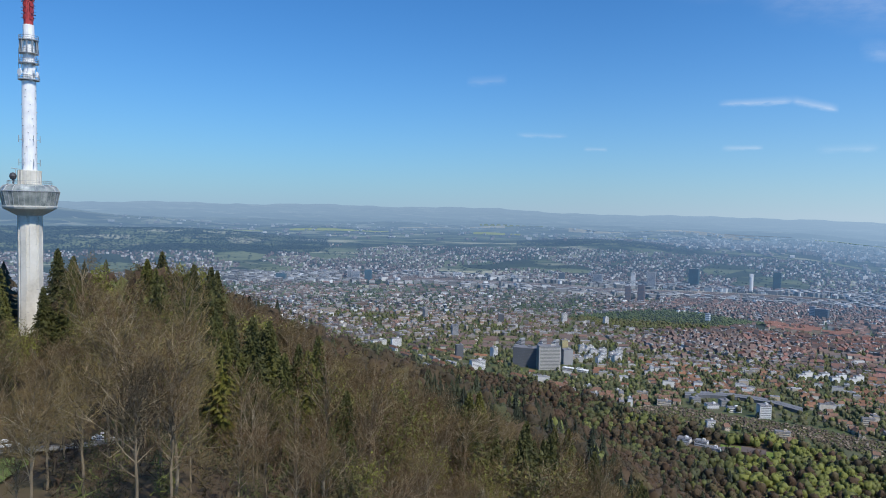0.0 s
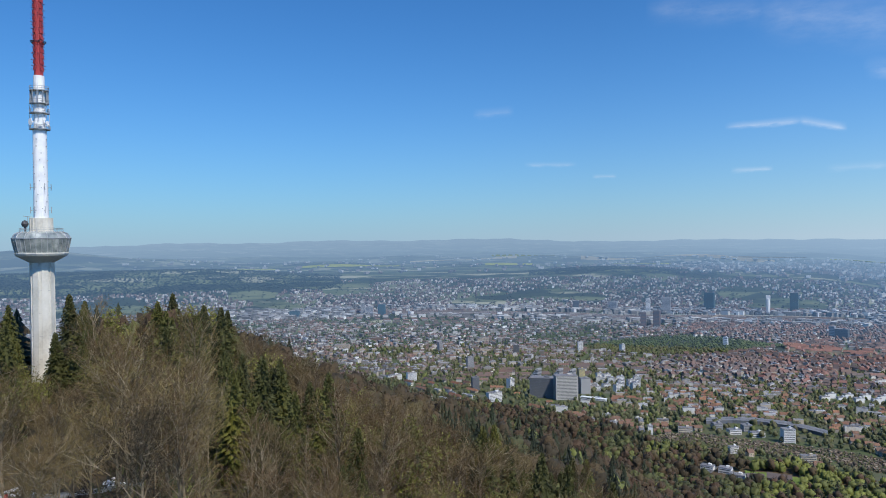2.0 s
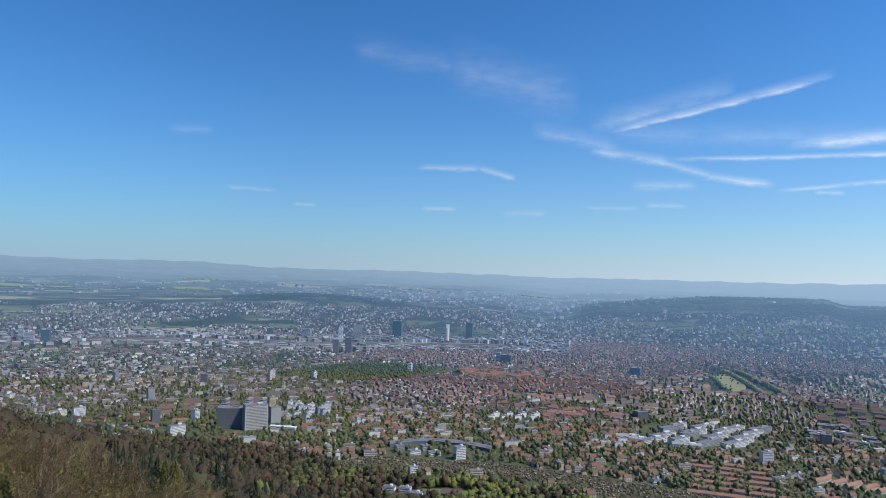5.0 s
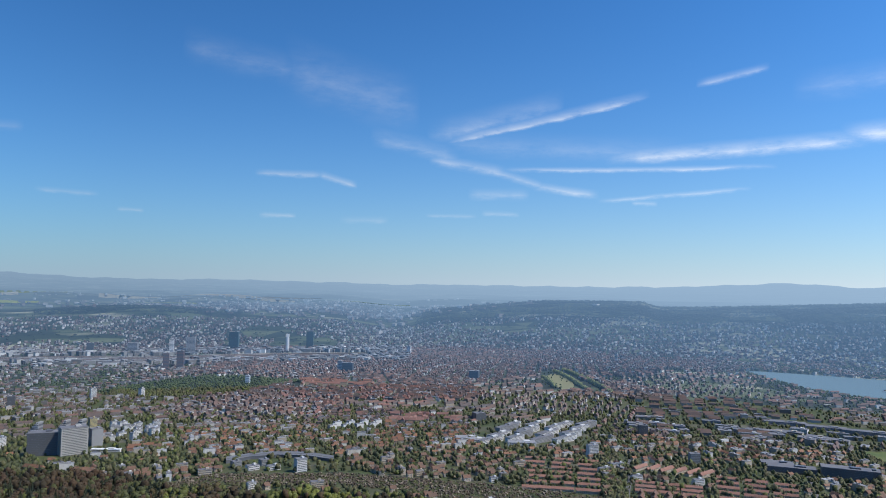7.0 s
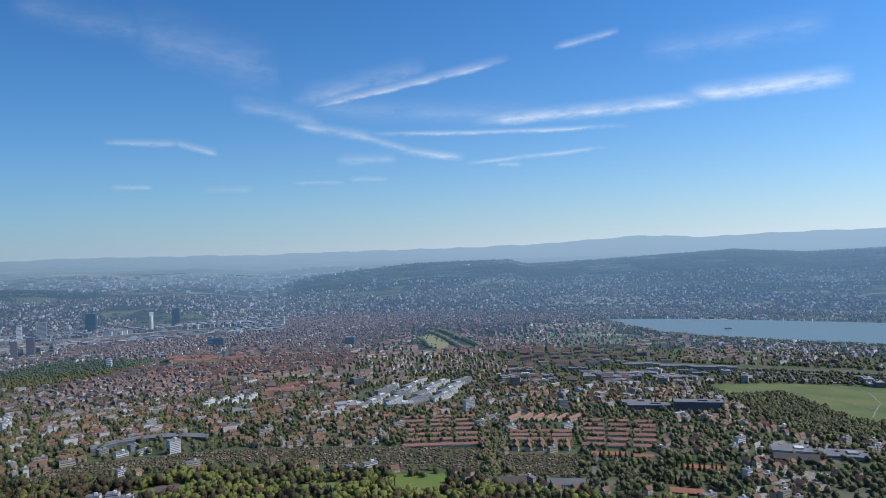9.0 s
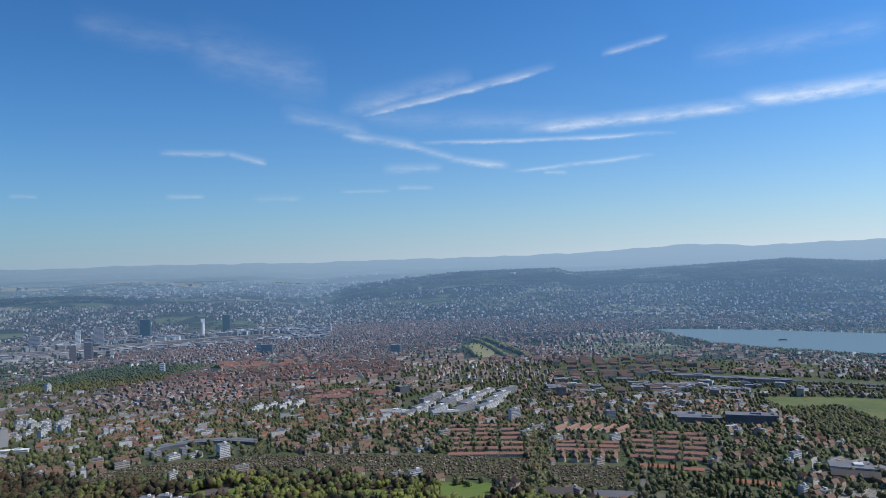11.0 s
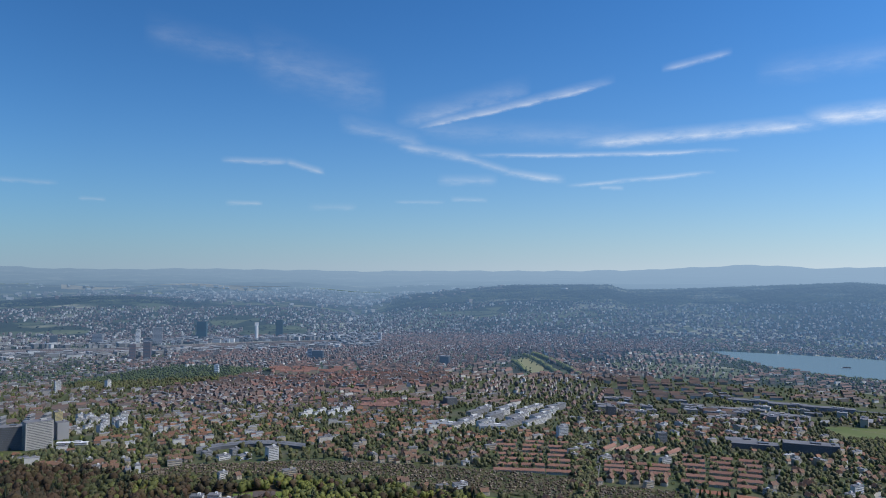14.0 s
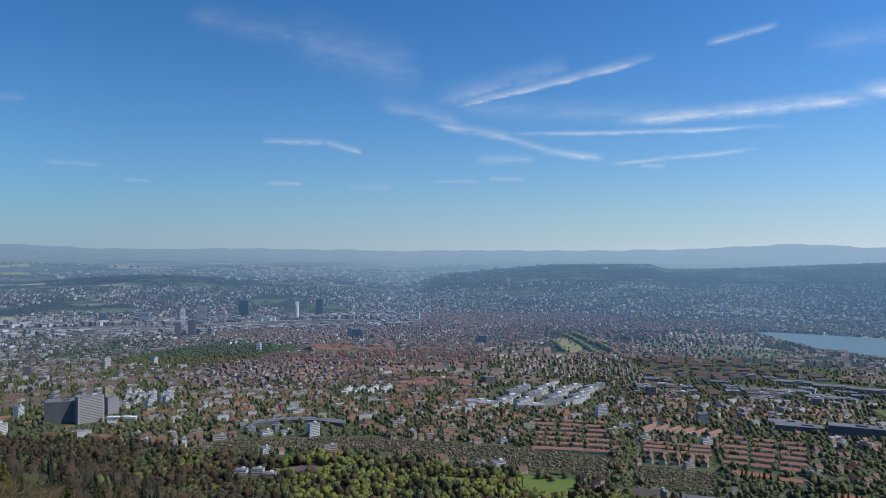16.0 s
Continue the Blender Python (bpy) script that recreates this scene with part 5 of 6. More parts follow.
pk_R = np.interp(pk_az, PARK_AZ, PARK_NEAR) + c_rng.uniform(0, 1, 2600) * (np.interp(pk_az, PARK_AZ, PARK_FAR) - np.interp(pk_az, PARK_AZ, PARK_NEAR))
kn_az, kn_R = c_rng.uniform(66, 92, 9000), c_rng.uniform(1500, 2300, 9000)
kk = knoll(kn_az, kn_R)
st_t = c_rng.uniform(0, 1, 420)
gr_az, gr_R = c_rng.uniform(56, 68.5, 260), np.sqrt(c_rng.uniform(1080 ** 2, 1335 ** 2, 260))
for a0, a1, r0, r1 in COURTS:
    on = (gr_az > a0 - 0.3) & (gr_az < a1 + 0.3) & (gr_R > r0 - 30) & (gr_R < r1 + 4)
    gr_az, gr_R = gr_az[~on], gr_R[~on]
mw_az = c_rng.uniform(58, 92, 900)
mw_R = np.interp(mw_az, [60, 66.9, 72.1, 92], [2640, 2570, 2610, 2620]) + c_rng.choice([0, 62, 250], 900) + c_rng.normal(0, 9, 900)
st_az, st_R = 48.8 + c_rng.normal(0, 0.45, 420) + 0.5 * np.sin(st_t * 5), 1060 + 680 * st_t
sh_az = c_rng.uniform(58.5, 92, 1500)
sh_R = np.interp(sh_az, LAKE_AZ, LAKE_NEAR) - c_rng.exponential(70, 1500) - 12
ta = np.concatenate([w_az, ex[0][ok], pk_az, kn_az[kk], st_az, sh_az, gr_az, mw_az])
tr = np.concatenate([w_R, ex[1][ok], pk_R, kn_R[kk], st_R, sh_R, gr_R, mw_R])
t_at, t_s = site(ta, tr, -0.5)
t_tone = c_rng.uniform(0, 1, len(ta)) * 0.7 + 0.3 * c_rng.uniform(0, 1, len(ta)) ** 2
t_turn, t_size = c_rng.uniform(0, 6.28, len(ta)), c_rng.uniform(0.6, 1.25, len(ta)) * t_s
trees, far_trees = Bag(), Bag()
far_seen = []
for k in range(4):
    for lo, hi, n in ((0, 1700, 6), (1700, 3200, 2), (3200, 6000, 1)):
        q = (np.arange(len(ta)) % 4 == k) & (tr >= lo) & (tr < hi)
        v, f = {6: lambda: crown(t_rng, 6, 4, 14, 0.26, 0.09), 2: lambda: crown(t_rng, 5, 3, 2, 0.26, 0.12), 1: lambda: clump(t_rng, 1, size=1.4)}[n]()
        if lo == 3200:
            far_seen.append((np.repeat(ta[q], len(v)), np.repeat(tr[q], len(v))))
        (far_trees if lo == 3200 else trees).many(v, f, t_at[q], t_turn[q], np.outer(t_size[q], (10.5, 10.5, 11.5)), tone=t_tone[q])
tagged(trees.thing("town_trees", [M_CITYTREE], soft=True), "green garden and street trees among the houses", "trees", kind="stuff")

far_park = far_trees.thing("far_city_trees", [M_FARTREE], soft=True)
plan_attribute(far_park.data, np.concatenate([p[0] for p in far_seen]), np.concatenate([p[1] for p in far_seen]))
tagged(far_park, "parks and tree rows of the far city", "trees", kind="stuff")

# far towns on the backdrop, haze painted into their material
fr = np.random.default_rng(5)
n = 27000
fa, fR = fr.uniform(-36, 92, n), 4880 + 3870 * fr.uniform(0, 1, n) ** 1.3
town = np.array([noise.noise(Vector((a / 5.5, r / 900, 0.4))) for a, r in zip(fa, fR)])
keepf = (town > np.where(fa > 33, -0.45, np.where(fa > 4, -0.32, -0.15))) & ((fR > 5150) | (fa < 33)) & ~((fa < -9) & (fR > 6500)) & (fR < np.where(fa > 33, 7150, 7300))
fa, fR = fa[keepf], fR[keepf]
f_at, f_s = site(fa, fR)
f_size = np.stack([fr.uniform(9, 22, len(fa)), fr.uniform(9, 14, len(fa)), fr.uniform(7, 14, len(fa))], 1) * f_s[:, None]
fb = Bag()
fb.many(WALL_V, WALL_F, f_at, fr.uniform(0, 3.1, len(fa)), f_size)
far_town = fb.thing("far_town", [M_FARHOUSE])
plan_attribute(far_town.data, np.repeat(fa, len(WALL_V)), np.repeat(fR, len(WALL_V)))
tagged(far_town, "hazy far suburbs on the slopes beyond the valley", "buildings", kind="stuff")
# towns and works of the plain, past the first hills
qa = np.concatenate([fr.normal(27, 7, 1300), fr.uniform(-25, 45, 500)])
qR = np.concatenate([fr.normal(10500, 1200, 1300), fr.uniform(8800, 16000, 500)])
q_at, q_s = site(qa, qR)
pb = Bag()
pb.many(WALL_V, WALL_F, q_at, fr.uniform(0, 3.1, len(qa)), np.stack([fr.uniform(25, 90, len(qa)), fr.uniform(20, 50, len(qa)), fr.uniform(8, 24, len(qa))], 1) * q_s[:, None])
plain = pb.thing("plain_town", [M_FARHOUSE])
plan_attribute(plain.data, np.repeat(qa, len(WALL_V)), np.repeat(qR, len(WALL_V)))
tagged(plain, "pale specks of towns and works in the far plain", "buildings", kind="stuff")
# far woods, their blue haze painted into the material
wa, wR = [], []
for a0, a1, r0, r1, k in ((33.5, 92, 6950, 8750, 13000), (6, 20, 7600, 8500, 2400), (-40, -9, 6500, 8500, 8000), (-40, 92, 5200, 7600, 5000)):
    k = int(k * 0.8)
    q = fr.uniform(a0, a1, k), fr.uniform(r0, r1, k)
    wa.append(q[0]), wR.append(q[1])
wa, wR = np.concatenate(wa), np.concatenate(wR)
w_at, w_s = site(wa, wR, -2)
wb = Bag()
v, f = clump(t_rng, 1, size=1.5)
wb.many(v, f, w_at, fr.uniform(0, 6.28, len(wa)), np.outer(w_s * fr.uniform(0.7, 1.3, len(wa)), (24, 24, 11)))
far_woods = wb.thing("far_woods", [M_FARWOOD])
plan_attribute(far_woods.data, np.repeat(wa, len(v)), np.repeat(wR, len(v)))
tagged(far_woods, "woods with painted blue haze on the hills beyond the city", "forest", kind="stuff")

# ---- single buildings ----
def frame_at(az, R, turn, at_turn=None):
    """Matrix with origin on the ground; turn in degrees from facing the hill, or at_turn in radians from +x."""
    at, s = site(az, R)
    if at_turn is not None:
        return Matrix.Translation(Vector(at)) @ Matrix.Rotation(float(at_turn), 4, "Z")
    return Matrix.Translation(Vector(at)) @ Matrix.Rotation(-radians(az) + radians(turn), 4, "Z") @ Matrix.Scale(float(s), 4)


def storey_block(name, az, R, lx, ly, h, turn, wall, label, category="apartment block", bands="front", roof=None, floors=None, group="", band_mat=None, at_turn=None):
    """A flat-roofed block: body, window bands a floor on its long sides, parapet, stair hut."""
    root = new(name)
    root.matrix_world = frame_at(az, R, turn, at_turn)
    solid("wall", [box(0, 0, -8, lx, ly, h + 8)], [wall], root)
    solid("roof", [box(0, 0, h, lx + 0.3, ly + 0.3, 0.8)], [roof or M_FLAT], root)
    solid("stair_hut", [box(lx * 0.18, 0, h + 0.8, lx * 0.22, ly * 0.4, 2.8)], [wall], root)
    n = floors or max(2, int(h / 3.1))
    for i in range(n):
        z = (i + 0.35) * h / n
        w = h / n * 0.36
        for s in (-1, 1):
            if bands in ("front", "all"):
                solid("window_band", [box(0, s * ly / 2, z, lx * 0.92, 0.3, w)], [band_mat or M_GLASS], root)
            if bands in ("side", "all"):
                solid("window_band", [box(s * lx / 2, 0, z, 0.3, ly * 0.86, w)], [band_mat or M_GLASS], root)
    return tagged(root, label, category, group=group)


def ridge_house(name, az, R, lx, ly, h, turn, label, roof_mat, wall_mat, group="", category="house", chimneys=1, windows=True, at_turn=None, rise=0.5):
    root = new(name)
    root.matrix_world = frame_at(az, R, turn, at_turn)
    solid("wall", [box(0, 0, -4, lx, ly, h + 4)], [wall_mat], root)
    hh = ly * rise
    v = np.array([(-lx / 2 - 0.5, -ly / 2 - 0.7, h - 0.3), (lx / 2 + 0.5, -ly / 2 - 0.7, h - 0.3), (lx / 2 + 0.5, ly / 2 + 0.7, h - 0.3), (-lx / 2 - 0.5, ly / 2 + 0.7, h - 0.3), (-lx / 2 - 0.5, 0, h + hh), (lx / 2 + 0.5, 0, h + hh)])
    solid("roof", [(v, GABLE_F)], [roof_mat], root)
    for i in range(chimneys):
        x = (i + 0.5) / chimneys * lx - lx / 2
        solid("chimney", [box(x, ly * 0.12, h + hh * 0.5, 0.9, 0.8, hh * 0.7)], [M_WALL], root)
    if windows:
        w = [box(x, s * ly / 2, z, 1.3, 0.2, 1.5) for s in (-1, 1) for z in np.arange(1.2, h - 1, 2.9) for x in np.arange(-lx / 2 + 1.8, lx / 2 - 1, 3.4)]
        tagged(solid("window_glazing", w, [M_GLASS], root), kind="stuff")
    return tagged(root, label, category, group=group)


# hospital on the hill foot
storey_block("hospital_tower", 8.75, 1855, 56, 30, 62, 14, M_SLAB, "pale slab hospital tower with long balcony bands", "hospital", "all", floors=17)
storey_block("hospital_wing", 6.95, 1885, 62, 34, 52, -10, M_SLATE, "dark scaffold-covered hospital wing", "hospital", "front", floors=13)
storey_block("hospital_block", 10.2, 1965, 26, 24, 42, 18, M_GREY, "grey tall hospital annex block", "hospital", "side", floors=13)
storey_block("entrance_hall", 10.9, 1850, 68, 12, 7, -22, M_PALE, "long low white roofed hall beside the hospital", "hall", "front", roof=M_WHITE)
storey_block("staff_tower", 9.95, 2160, 19, 16, 46, 20, M_YELLOW, "yellow panelled residential tower", "tower block", "all")
for i, az in enumerate((6.5, 8.2, 9.2)):
    root = new("terraced_tower")
    root.matrix_world = frame_at(az, 2240, -30)
    for k in range(7):
        solid("storey", [box(k * 2.4 - 8, 0, k * 5.2, 34 - k * 4.4, 24, 5.2)], [M_SLATE if k % 2 else M_GREY], root)
        solid("balcony", [box(k * 2.4 - 8, -12.6, k * 5.2 + 0.4, 34 - k * 4.4, 1.4, 1.3)], [M_PALE], root)
    tagged(root, "stepped dark concrete terrace tower", "tower block", group="stepped terrace towers")
b_r = np.random.default_rng(9)
for i in range(22):
    storey_block("condominium", 10.9 + 3.6 * b_r.uniform(), 1990 + 330 * b_r.uniform(), b_r.uniform(12, 24), 13, b_r.uniform(11, 22), b_r.uniform(5, 40), M_PALE, "white stepped apartment block among trees", group="white apartment cluster")
for az, R, lx, h, m in ((1.6, 1976, 20, 40, M_SLATE), (1.2, 2456, 22, 46, M_GREY), (-3.5, 2208, 30, 28, M_PALE), (3.1, 1800, 38, 24, M_PALE), (4.4, 2056, 18, 26, M_PALE), (-4.9, 2260, 50, 16, M_PALE), (9.9, 3010, 20, 42, M_PALE), (13.1, 3000, 18, 36, M_PALE), (4.9, 2900, 24, 40, M_SLATE), (-1.2, 3010, 18, 38, M_GREY), (2.2, 3300, 60, 22, M_WALL), (-9.0, 3150, 70, 20, M_WALL), (-10.5, 3200, 60, 18, M_GREY), (-6.5, 3400, 80, 18, M_BROWN)):
    storey_block("apartment_block", az, R, lx, 15, h, b_r.uniform(-10, 45), m, "plain multi-storey apartment block", group="apartment blocks of the near suburb")
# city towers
# facade materials again, with a fixed share of haze painted as emission
HAZED_LOOK = {m.name: painted_haze_material("far " + m.name, [(0.3, tuple(c * 0.95 for c in col)), (0.7, col)], 1.0, fixed=0.24, rough=0.6) for m, col in ((M_BROWN, (0.15, 0.09, 0.075)), (M_PALE, (0.70, 0.69, 0.67)), (M_GREY, (0.30, 0.30, 0.31)), (M_BLUE, (0.05, 0.11, 0.14)), (M_SLATE, (0.09, 0.10, 0.115)), (M_GLASS, (0.05, 0.07, 0.085)), (M_FLAT, (0.25, 0.25, 0.25)), (M_WALL, (0.40, 0.38, 0.35)))}
for az, R, w, d, h, m, text in ((14.7, 4000, 30, 30, 82, M_BROWN, "brown clad high-rise tower in the city"), (15.7, 4010, 34, 30, 92, M_BROWN, "brown clad high-rise tower in the city"), (15.05, 4750, 26, 22, 95, M_PALE, "white slender high-rise in the city"), (16.4, 4800, 52, 24, 100, M_GREY, "grey slab high-rise by the tracks"), (19.5, 4990, 62, 34, 122, M_BLUE, "blue-green glass high-rise by the tracks"), (25.2, 5120, 48, 30, 118, M_BLUE, "dark glass office tower"), (28.2, 3752, 56, 26, 52, M_SLATE, "dark office tower over red roofs"), (27.6, 3770, 24, 22, 60, M_GREY, "grey office tower"), (-5.8, 4675, 44, 30, 70, M_BLUE, "dark blue office tower"), (-7.3, 4780, 26, 24, 72, M_GREY, "grey residential tower"), (-6.8, 4700, 46, 24, 54, M_GREY, "grey office slab"), (-12.6, 4600, 60, 30, 48, M_BLUE, "blue office block"), (12.4, 4900, 60, 30, 62, M_GREY, "grey hotel slab"), (9.6, 4950, 40, 30, 60, M_SLATE, "dark office block"), (1.4, 4986, 66, 30, 34, M_PALE, "pale glass hall over the tracks"), (38.2, 3560, 46, 40, 44, M_SLATE, "dark cubic office building"), (33.0, 4700, 22, 22, 60, M_PALE, "pale stone tower"), (49.2, 4600, 14, 14, 62, M_PALE, "slender church tower"), (20.6, 3330, 18, 18, 40, M_PALE, "pale church tower")):
    storey_block("office_tower", az, R, w, d, h, b_r.uniform(-12, 12) - 10, HAZED_LOOK[m.name], text if len(text.split()) > 3 else text + " in the city", "high-rise", "all", roof=HAZED_LOOK[M_FLAT.name], floors=int(h / 7), band_mat=HAZED_LOOK[M_GLASS.name])
silo = new("grain_silo")
silo.matrix_world = frame_at(23.5, 4870, 0)
solid("silo_tube", [lathe([(11, -5), (11, 96), (9, 98)], 16)], [HAZED_LOOK[M_PALE.name]], silo)
solid("silo_head", [box(0, 0, 96, 26, 18, 20)], [HAZED_LOOK[M_PALE.name]], silo)
tagged(silo, "tall pale concrete grain silo", "silo")
# white slabs in a park
for i in range(8):
    storey_block("slab_block", 27.1 + 1.05 * (i % 4) + 0.4 * (i // 4), 2085 + 75 * (i // 4) + 14 * (i % 4), 23, 12, 13, 34, M_PALE, "white gabled slab block among dark trees", bands="side", group="white slabs in a park")
# stepped white office quarter
for i in range(16):
    u, v = i % 4, i // 4
    storey_block("office_block", 39.6 + 1.9 * u + 0.55 * v + b_r.uniform(-0.15, 0.15), 1880 + 105 * v + 22 * u + b_r.uniform(-10, 10), b_r.uniform(62, 104), b_r.uniform(15, 20), b_r.uniform(11, 19), 58 + b_r.uniform(-3, 3), (M_PALE, M_PALE, M_GREY, M_PALE)[(i + v) % 4], "long white and grey flat-roofed office block", "office block", roof=(M_FLAT, M_DEPOT)[i % 2], group="office quarter")
for az, R, lx in ((37.7, 1900, 60), (38.4, 1870, 52), (42.0, 1850, 70)):
    storey_block("workshop_hall", az, R, lx, 34, 10, 8, M_PALE, "low pale-roofed workshop hall by the offices", "hall", roof=M_GREY, group="office quarter")
storey_block("office_tower", 38.6, 2290, 34, 30, 30, 30, M_SLATE, "dark cubic office tower beside the white quarter", "office block")
storey_block("apartment_tower", 47.45, 1730, 24, 16, 30, 30, M_PALE, "white apartment tower above the terraced rows", "tower block")
storey_block("apartment_tower", 51.2, 2150, 24, 24, 34, 12, M_SLATE, "dark apartment tower among low roofs", "tower block")
storey_block("apartment_tower", 54.9, 1760, 22, 18, 24, 20, M_GREY, "grey apartment tower beside the garden rows", "tower block")
# dark institute buildings
for az, R, lx, h in ((64.8, 1792, 96, 24), (61.4, 1790, 100, 13), (60.5, 1842, 70, 11), (66.2, 1830, 40, 20)):
    storey_block("bank_centre", az, R, lx, 34, h, 6, M_SLATE, "dark stepped office complex with green roofs", "office block", group="dark office complex")
# halls and office slabs along the southern railway
h_r = np.random.default_rng(17)
for i in range(34):
    az, R = h_r.uniform(50.5, 66.5), h_r.uniform(2270, 2560)
    storey_block("railway_hall", az, R, h_r.uniform(28, 80), h_r.uniform(18, 34), h_r.uniform(7, 15), h_r.uniform(-14, 14), (M_GREY, M_PALE, M_WALL, M_NEARWALL, M_GREY)[i % 5], "long flat-roofed works hall near the railway", "hall", group="works by the railway")
for az, R, lx, h in ((66.2, 2630, 150, 16), (63.6, 2660, 120, 13), (61.0, 2700, 130, 12)):
    storey_block("freight_hall", az, R, lx, 34, h, 4, M_GREY, "very long grey hall beside the tracks", "hall", group="works by the railway")
# sheds by the road
storey_block("market_hall", 71.3, 1400, 66, 40, 9, 8, M_PALE, "long pale roofed depot hall", "hall", roof=M_FLAT)
storey_block("market_hall", 74.6, 1405, 74, 46, 8, 10, M_GREY, "long pale roofed depot hall", "hall", roof=M_FLAT)
ridge_house("brewery", 71.6, 1325, 70, 16, 9, 6, "dark red brick hall with long roof", M_ROOF, M_BROWN, category="hall", chimneys=3)
ridge_house("farm_barn", 50.4, 1100, 56, 18, 7, 4, "brown timber barn with broad roof", M_ROOF, M_BROWN, category="barn", chimneys=0)
ridge_house("stable", 55.0, 1102, 58, 15, 6, 2, "pale riding hall with grey roof", M_FLAT, M_PALE, category="barn", chimneys=0)
for az, R, lx, h in ((19.3, 1222, 20, 7), (20.55, 1216, 19, 8), (21.4, 1196, 22, 5)):
    storey_block("villa", az, R, lx, 14, h, -14, M_PALE, "low pale flat-roofed villa in a clearing", "house", group="villas in the clearing")
ridge_house("farmhouse", 22.6, 1186, 24, 13, 6, 10, "old farmhouse with wide brown roof", M_ROOF, M_WALL)
ridge_house("barn", 24.2, 1200, 34, 13, 6, -6, "brown barn with long roof by the paddock", M_ROOF, M_BROWN, category="barn", chimneys=0)
# depot with a long curved roof and blocks in front
depot = new("tram_depot")
P = [(19.2, 1612), (21.0, 1648), (23.0, 1660), (25.2, 1640), (27.3, 1586)]
for k, (dr, h) in enumerate(((0, 6.5), (13, 8), (26, 6.5))):
    t = np.linspace(0, 4, 33)
    az, R = np.interp(t, range(5), [p[0] for p in P]), np.interp(t, range(5), [p[1] + dr for p in P])
    rows = [site(az, R + d, z)[0] for d, z in ((-6, -6), (-6, h), (6, h + 1.0), (6, -6))]
    b = Bag()
    b.add(np.stack(rows, 0).reshape(-1, 3), grid_faces(4, 33)[:, ::-1])
    part("hall_bay", b, [M_SLATE], depot)
    rows = [site(az, R + d, z)[0] for d, z in ((-6.4, h + 0.4), (6.4, h + 1.4))]
    b = Bag()
    b.add(np.stack(rows, 0).reshape(-1, 3), grid_faces(2, 33)[:, ::-1])
    part("roof", b, [M_DEPOT], depot)
tagged(depot, "long curved depot hall with ribbed grey roofs", "depot")
for az, R, lx, h in ((19.95, 1560, 18, 13), (21.15, 1530, 24, 9), (22.0, 1568, 18, 13), (22.7, 1520, 26, 9), (24.75, 1490, 22, 27)):
    storey_block("apartment_block", az, R, lx, 16, h, 26, (M_GREY, M_PALE)[lx > 20], "pale apartment block before the curved depot", group="blocks before the depot")

# terraced rows
M_ROWROOF = material("weathered red row roofs", [(0.22, 0.11, 0.08), (0.30, 0.15, 0.105), (0.26, 0.15, 0.115)], 0.8, 0.3, 0.4, per="object", plan=0.02)
ROW_TEXT = "long terraced house row with red tile roof"
for c in range(3):
    for r in range(7):
        az, R = 43.0 + 2.1 * c, 1356 + 50 * r
        lx = 46 + b_r.uniform(-4, 4)
        ridge_house("terraced_row", az + b_r.uniform(-0.1, 0.1), R, lx, 9.5, 5.2, 1, ROW_TEXT, M_ROWROOF, M_NEARWALL, "terraced rows above the allotments", chimneys=6, rise=0.36)
for i in range(6):
    ridge_house("terraced_row", 51.0 + 0.95 * i, 1622, 52, 10, 7, 62, ROW_TEXT, M_ROWROOF, M_NEARWALL, "diagonal terraced rows", chimneys=6)
for r in range(5):
    for c in range(3 if r > 1 else 5):
        n = 3 if r > 1 else 5
        az, R = 50.8 + (c + 0.5) * 5.0 / n - 0.2, 1320 + 38 * r
        if r > 1:
            ridge_house("terraced_row", az, R, 38, 9.5, 5.2, 2, ROW_TEXT, M_ROWROOF, M_NEARWALL, "terraced rows beside the park strip", chimneys=5, rise=0.36)
        else:
            ridge_house("gabled_house", az, R, 17, 11, 8, 80, "white gabled house with red roof", M_NEARROOF, M_NEARWALL, "gabled houses by the gardens", chimneys=1, rise=0.6)
for r in range(6):
    for c in range(3):
        az, R = 57.2 + 1.95 * c, 1356 + 49 * r
        ridge_house("terraced_row", az, R, 42, 10, 5.2, 3, ROW_TEXT, M_ROWROOF, M_NEARWALL, "terraced rows above the courts", chimneys=6, rise=0.36)
# red-roofed quarters
M_REDROOF = material("bright clay tiles", [(0.18, 0.10, 0.08), (0.24, 0.125, 0.10), (0.30, 0.16, 0.125)], 0.8, 0.7)
for i in range(46):
    az, R = 24.3 + 6.0 * b_r.uniform(), 3175 + 230 * b_r.uniform()
    ridge_house("tenement", az, R, b_r.uniform(24, 52), 13, 15, b_r.uniform(-12, 12) + 90 * (b_r.uniform() < 0.3), "tenement with bright red tile roof", M_REDROOF, M_WALL, "red-roofed tenements", chimneys=2, windows=False)
for i in range(34):
    az, R = 31.8 + 5.2 * b_r.uniform(), 2215 + 190 * b_r.uniform()
    ridge_house("tenement", az, R, b_r.uniform(18, 40), 12, 11, b_r.uniform(-20, 20) + 90 * (b_r.uniform() < 0.4), "housing block with bright red tile roof", M_REDROOF, M_WALL, "red-roofed housing estate", chimneys=2, windows=False)

# the nearest ordinary houses, one by one
for i in np.nonzero(single)[0]:
    if bflat[i]:
        storey_block("block_of_flats", b_az[i], b_R[i], blx[i], bly[i], bh[i], 0, (M_NEARWALL, M_PALE)[i % 2], "flat-roofed block of flats near the forest", group="houses at the foot of the hill", at_turn=b_t[i])
    else:
        ridge_house("house", b_az[i], b_R[i], blx[i], bly[i], bh[i], 0, "rendered house with tiled ridge roof", M_NEARROOF, M_NEARWALL, "houses at the foot of the hill", at_turn=b_t[i])
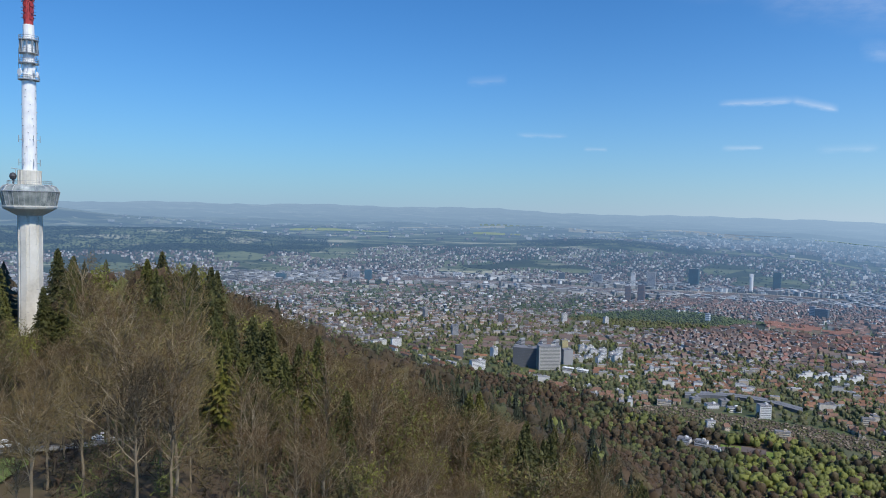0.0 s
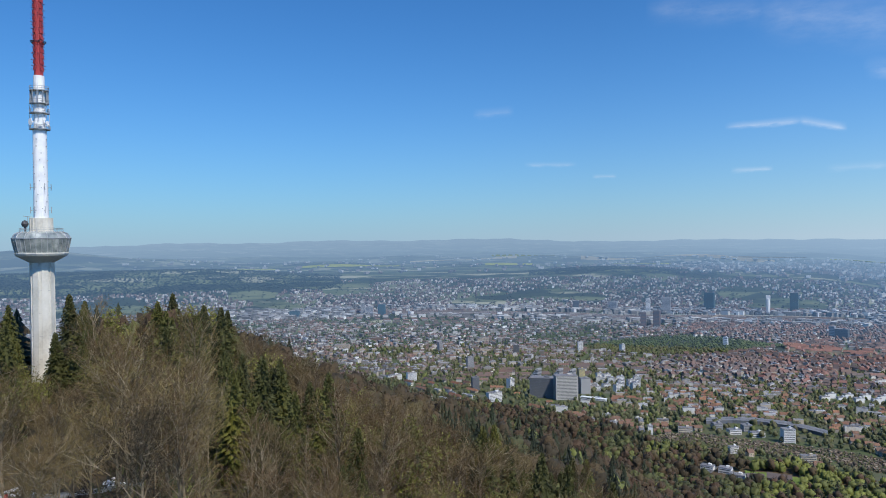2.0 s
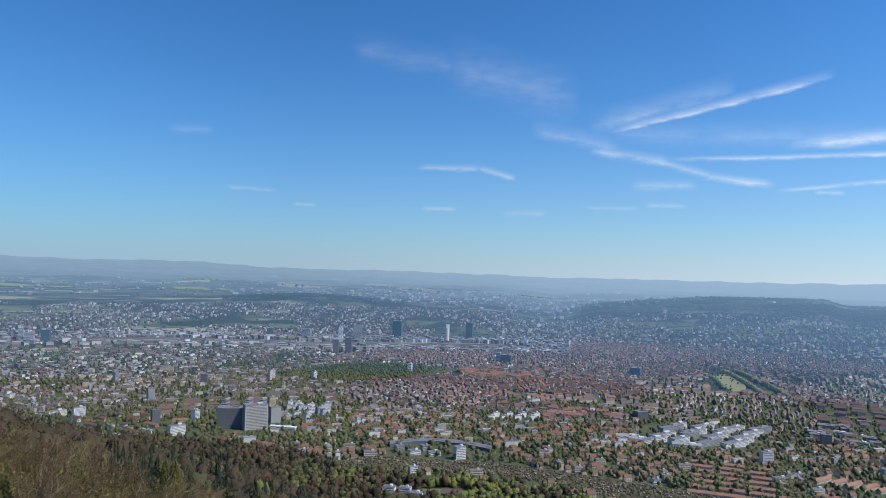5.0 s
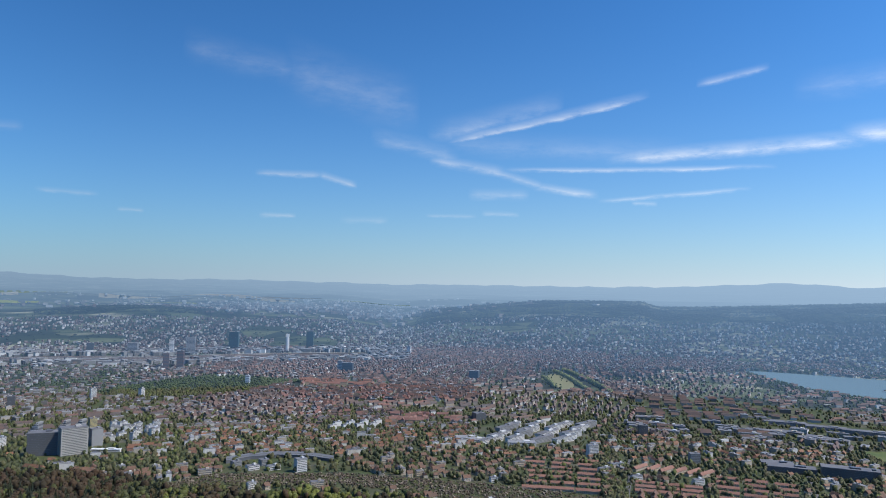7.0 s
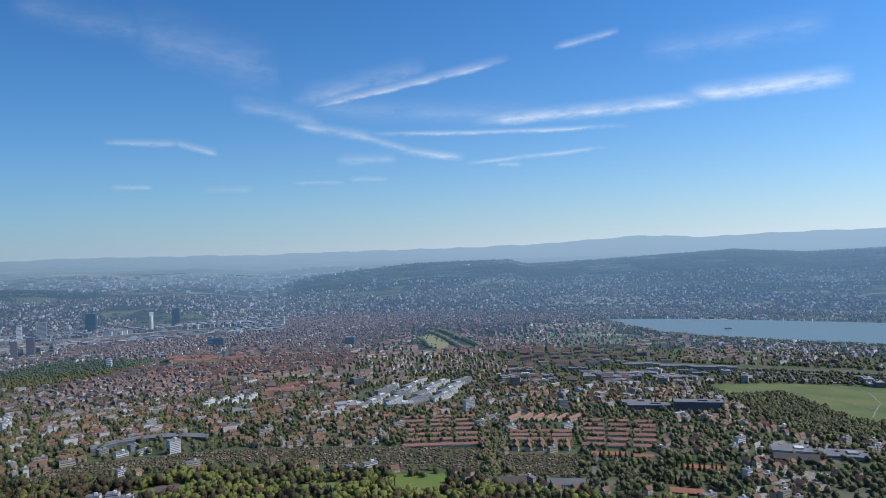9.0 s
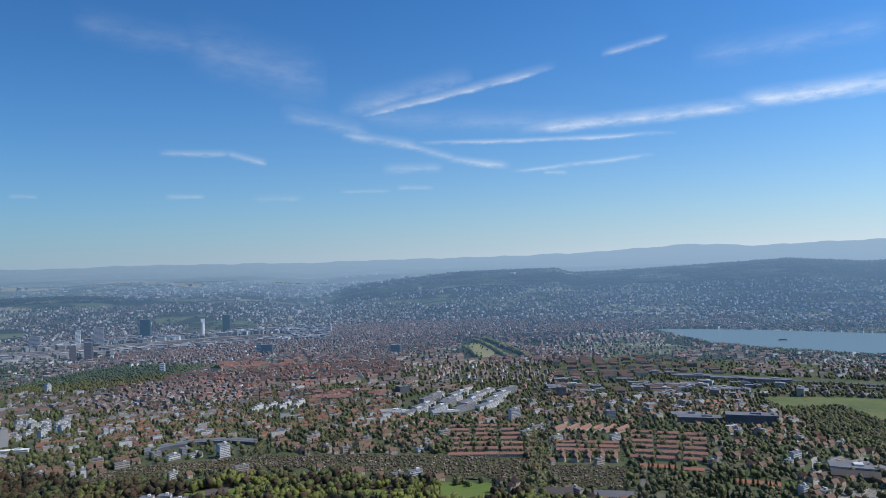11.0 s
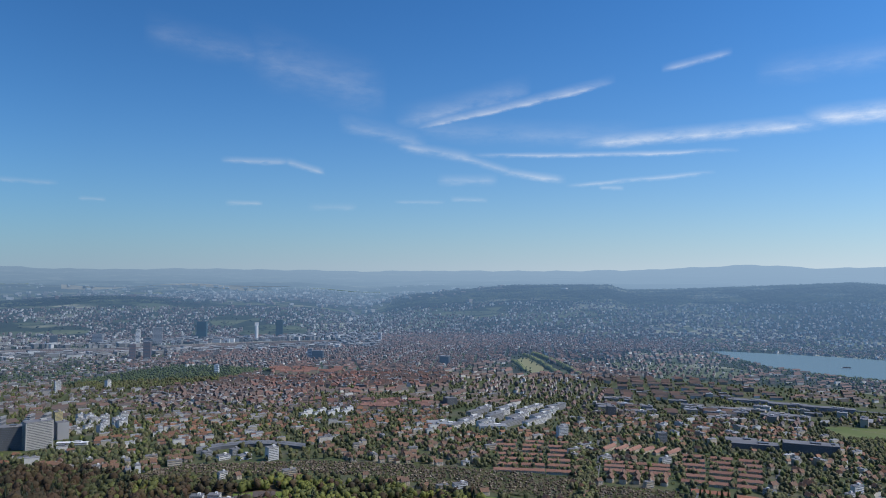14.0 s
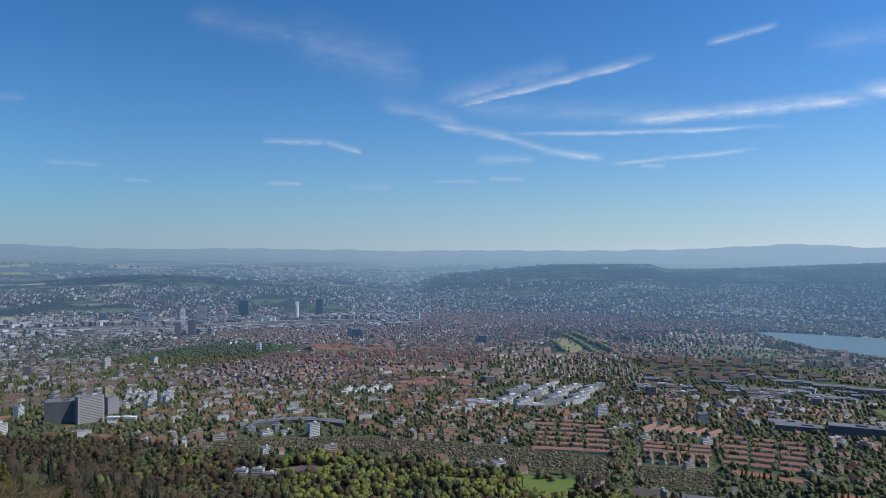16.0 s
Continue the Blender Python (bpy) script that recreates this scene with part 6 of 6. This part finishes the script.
# allotment sheds
sheds = Bag()
hedges = Bag()
for (a, n, f), k in zip(GARDENS, (1500, 330)):
    az = b_r.uniform(a[0], a[-1], k)
    t = b_r.uniform(0.03, 0.97, k)
    R = np.interp(az, a, n) * (1 - t) + np.interp(az, a, f) * t
    at, _ = site(az, R, 0.6)
    tn = np.round(b_r.uniform(0, 2, k)) * math.pi / 2 + 0.3
    sz = np.stack([b_r.uniform(2.6, 4.6, k), b_r.uniform(2.4, 3.6, k), b_r.uniform(2.0, 2.7, k)], 1)
    sheds.many(WALL_V, WALL_F, at, tn, sz, 0)
    sheds.many(GABLE_V, GABLE_F, at, tn, sz, 1)
    az = b_r.uniform(a[0], a[-1], k * 2)
    t = b_r.uniform(0.0, 1.0, k * 2)
    R = np.interp(az, a, n) * (1 - t) + np.interp(az, a, f) * t
    at, _ = site(az, R, 0.3)
    v, fc = clump(t_rng, 3, size=0.8)
    hedges.many(v, fc, at, b_r.uniform(0, 6, k * 2), np.stack([b_r.uniform(2, 7, k * 2), b_r.uniform(2, 5, k * 2), b_r.uniform(1.5, 4.5, k * 2)], 1), tone=b_r.uniform(0, 1, k * 2))
for a0, a1, r0, step, n_rows, k in ((42.0, 48.2, 1356, 50, 7, 520), (56.3, 62.2, 1356, 49, 6, 460), (50.0, 55.8, 1320, 38, 5, 300)):
    az, R = b_r.uniform(a0, a1, k), r0 + step * b_r.integers(0, n_rows, k) + step * b_r.uniform(0.28, 0.74, k)
    at, _ = site(az, R, 0.2)
    v, fc = crown(t_rng, 6, 4, 6, 0.26, 0.1)
    hedges.many(v, fc, at, b_r.uniform(0, 6, k), np.stack([b_r.uniform(2, 6, k), b_r.uniform(2, 5, k), b_r.uniform(1.8, 6.5, k)], 1), tone=b_r.uniform(0, 1, k))
tagged(sheds.thing("garden_sheds", [M_SHED, M_SHED]), "small sheds standing in the allotment plots", "sheds", kind="stuff")
tagged(hedges.thing("garden_shrubs", [M_CITYTREE]), "shrubs and fruit bushes of the allotments", "shrubs", kind="stuff")
hedge_r = np.random.default_rng(31)
for a0, a1, R in ((61.2, 66.8, 1222), (61.6, 64.6, 1140), (57.6, 60.2, 1276)):
    for a in np.arange(a0, a1, 0.42):
        plant("spruce", a + hedge_r.uniform(-0.1, 0.1), R + hedge_r.uniform(-4, 4), hedge_r.uniform(0.5, 0.75), hedge_r.uniform(0, 6.2))
boat = new("lake_steamer")
boat.matrix_world = frame_at(67.3, 4055, 20)
solid("hull", [box(0, 0, 0.8, 46, 9, 3)], [M_PALE], boat)
solid("cabin", [box(0, 0, 3.8, 34, 7, 5)], [M_SLATE], boat)
tagged(boat, "passenger boat on the lake", "boat")

# ---- the picnic place on the ridge ----
def boulder(r):
    """A rough broken stone of about one metre."""
    bm = bmesh.new()
    bmesh.ops.create_icosphere(bm, subdivisions=1, radius=0.5)
    for v in bm.verts:
        v.co *= r.uniform(0.7, 1.2)
        v.co.z *= 0.7
    me = bpy.data.meshes.new("stone")
    bm.to_mesh(me)
    bm.free()
    me.materials.append(M_STONE)
    return me


p_rng = random.Random(4)
STONES = [boulder(p_rng) for _ in range(4)]
for az, R, wide, count in ((-33.2, 168, 5.0, 46), (-31.7, 168, 4.0, 34), (-25.6, 163, 2.5, 12)):
    at, _ = site(az, R)
    heap = new("stone_heap")
    heap.matrix_world = Matrix.Translation(Vector(at))
    for i in range(count):
        d, a = wide * math.sqrt(p_rng.uniform(0, 1)), p_rng.uniform(0, 6.28)
        s = p_rng.uniform(0.5, 1.3)
        ob = new("stone", STONES[i % 4])
        ob.parent = heap
        ob.matrix_local = Matrix.Translation((d * math.cos(a), 0.6 * d * math.sin(a), 0.2 + 1.5 * max(0, 1 - d / wide))) @ Matrix.Rotation(a * 5, 4, "Z") @ Matrix.Scale(s, 4)
    tagged(heap, "heap of pale broken stones beside the path", "stone heap", group="stone heaps")


def litter_bin(az, R, h):
    at, _ = site(az, R, 0.4)
    root = new("litter_bin")
    root.matrix_world = Matrix.Translation(Vector(at))
    for name, r0, r1, z0, z1, mat in (("body", 0.42, 0.48, 0.0, h, M_RED), ("lid", 0.52, 0.30, h, h + 0.18, M_DARK)):
        bm = bmesh.new()
        bmesh.ops.create_cone(bm, cap_ends=True, segments=12, radius1=r0, radius2=r1, depth=z1 - z0, matrix=Matrix.Translation((0, 0, (z0 + z1) / 2)))
        me = bpy.data.meshes.new(name)
        bm.to_mesh(me)
        bm.free()
        me.materials.append(mat)
        new(name, me).parent = root
    tagged(root, "small red litter bin beside the gravel path", "litter bin", group="litter bins")


litter_bin(-32.3, 162.5, 1.4)
litter_bin(-33.1, 163.5, 1.1)
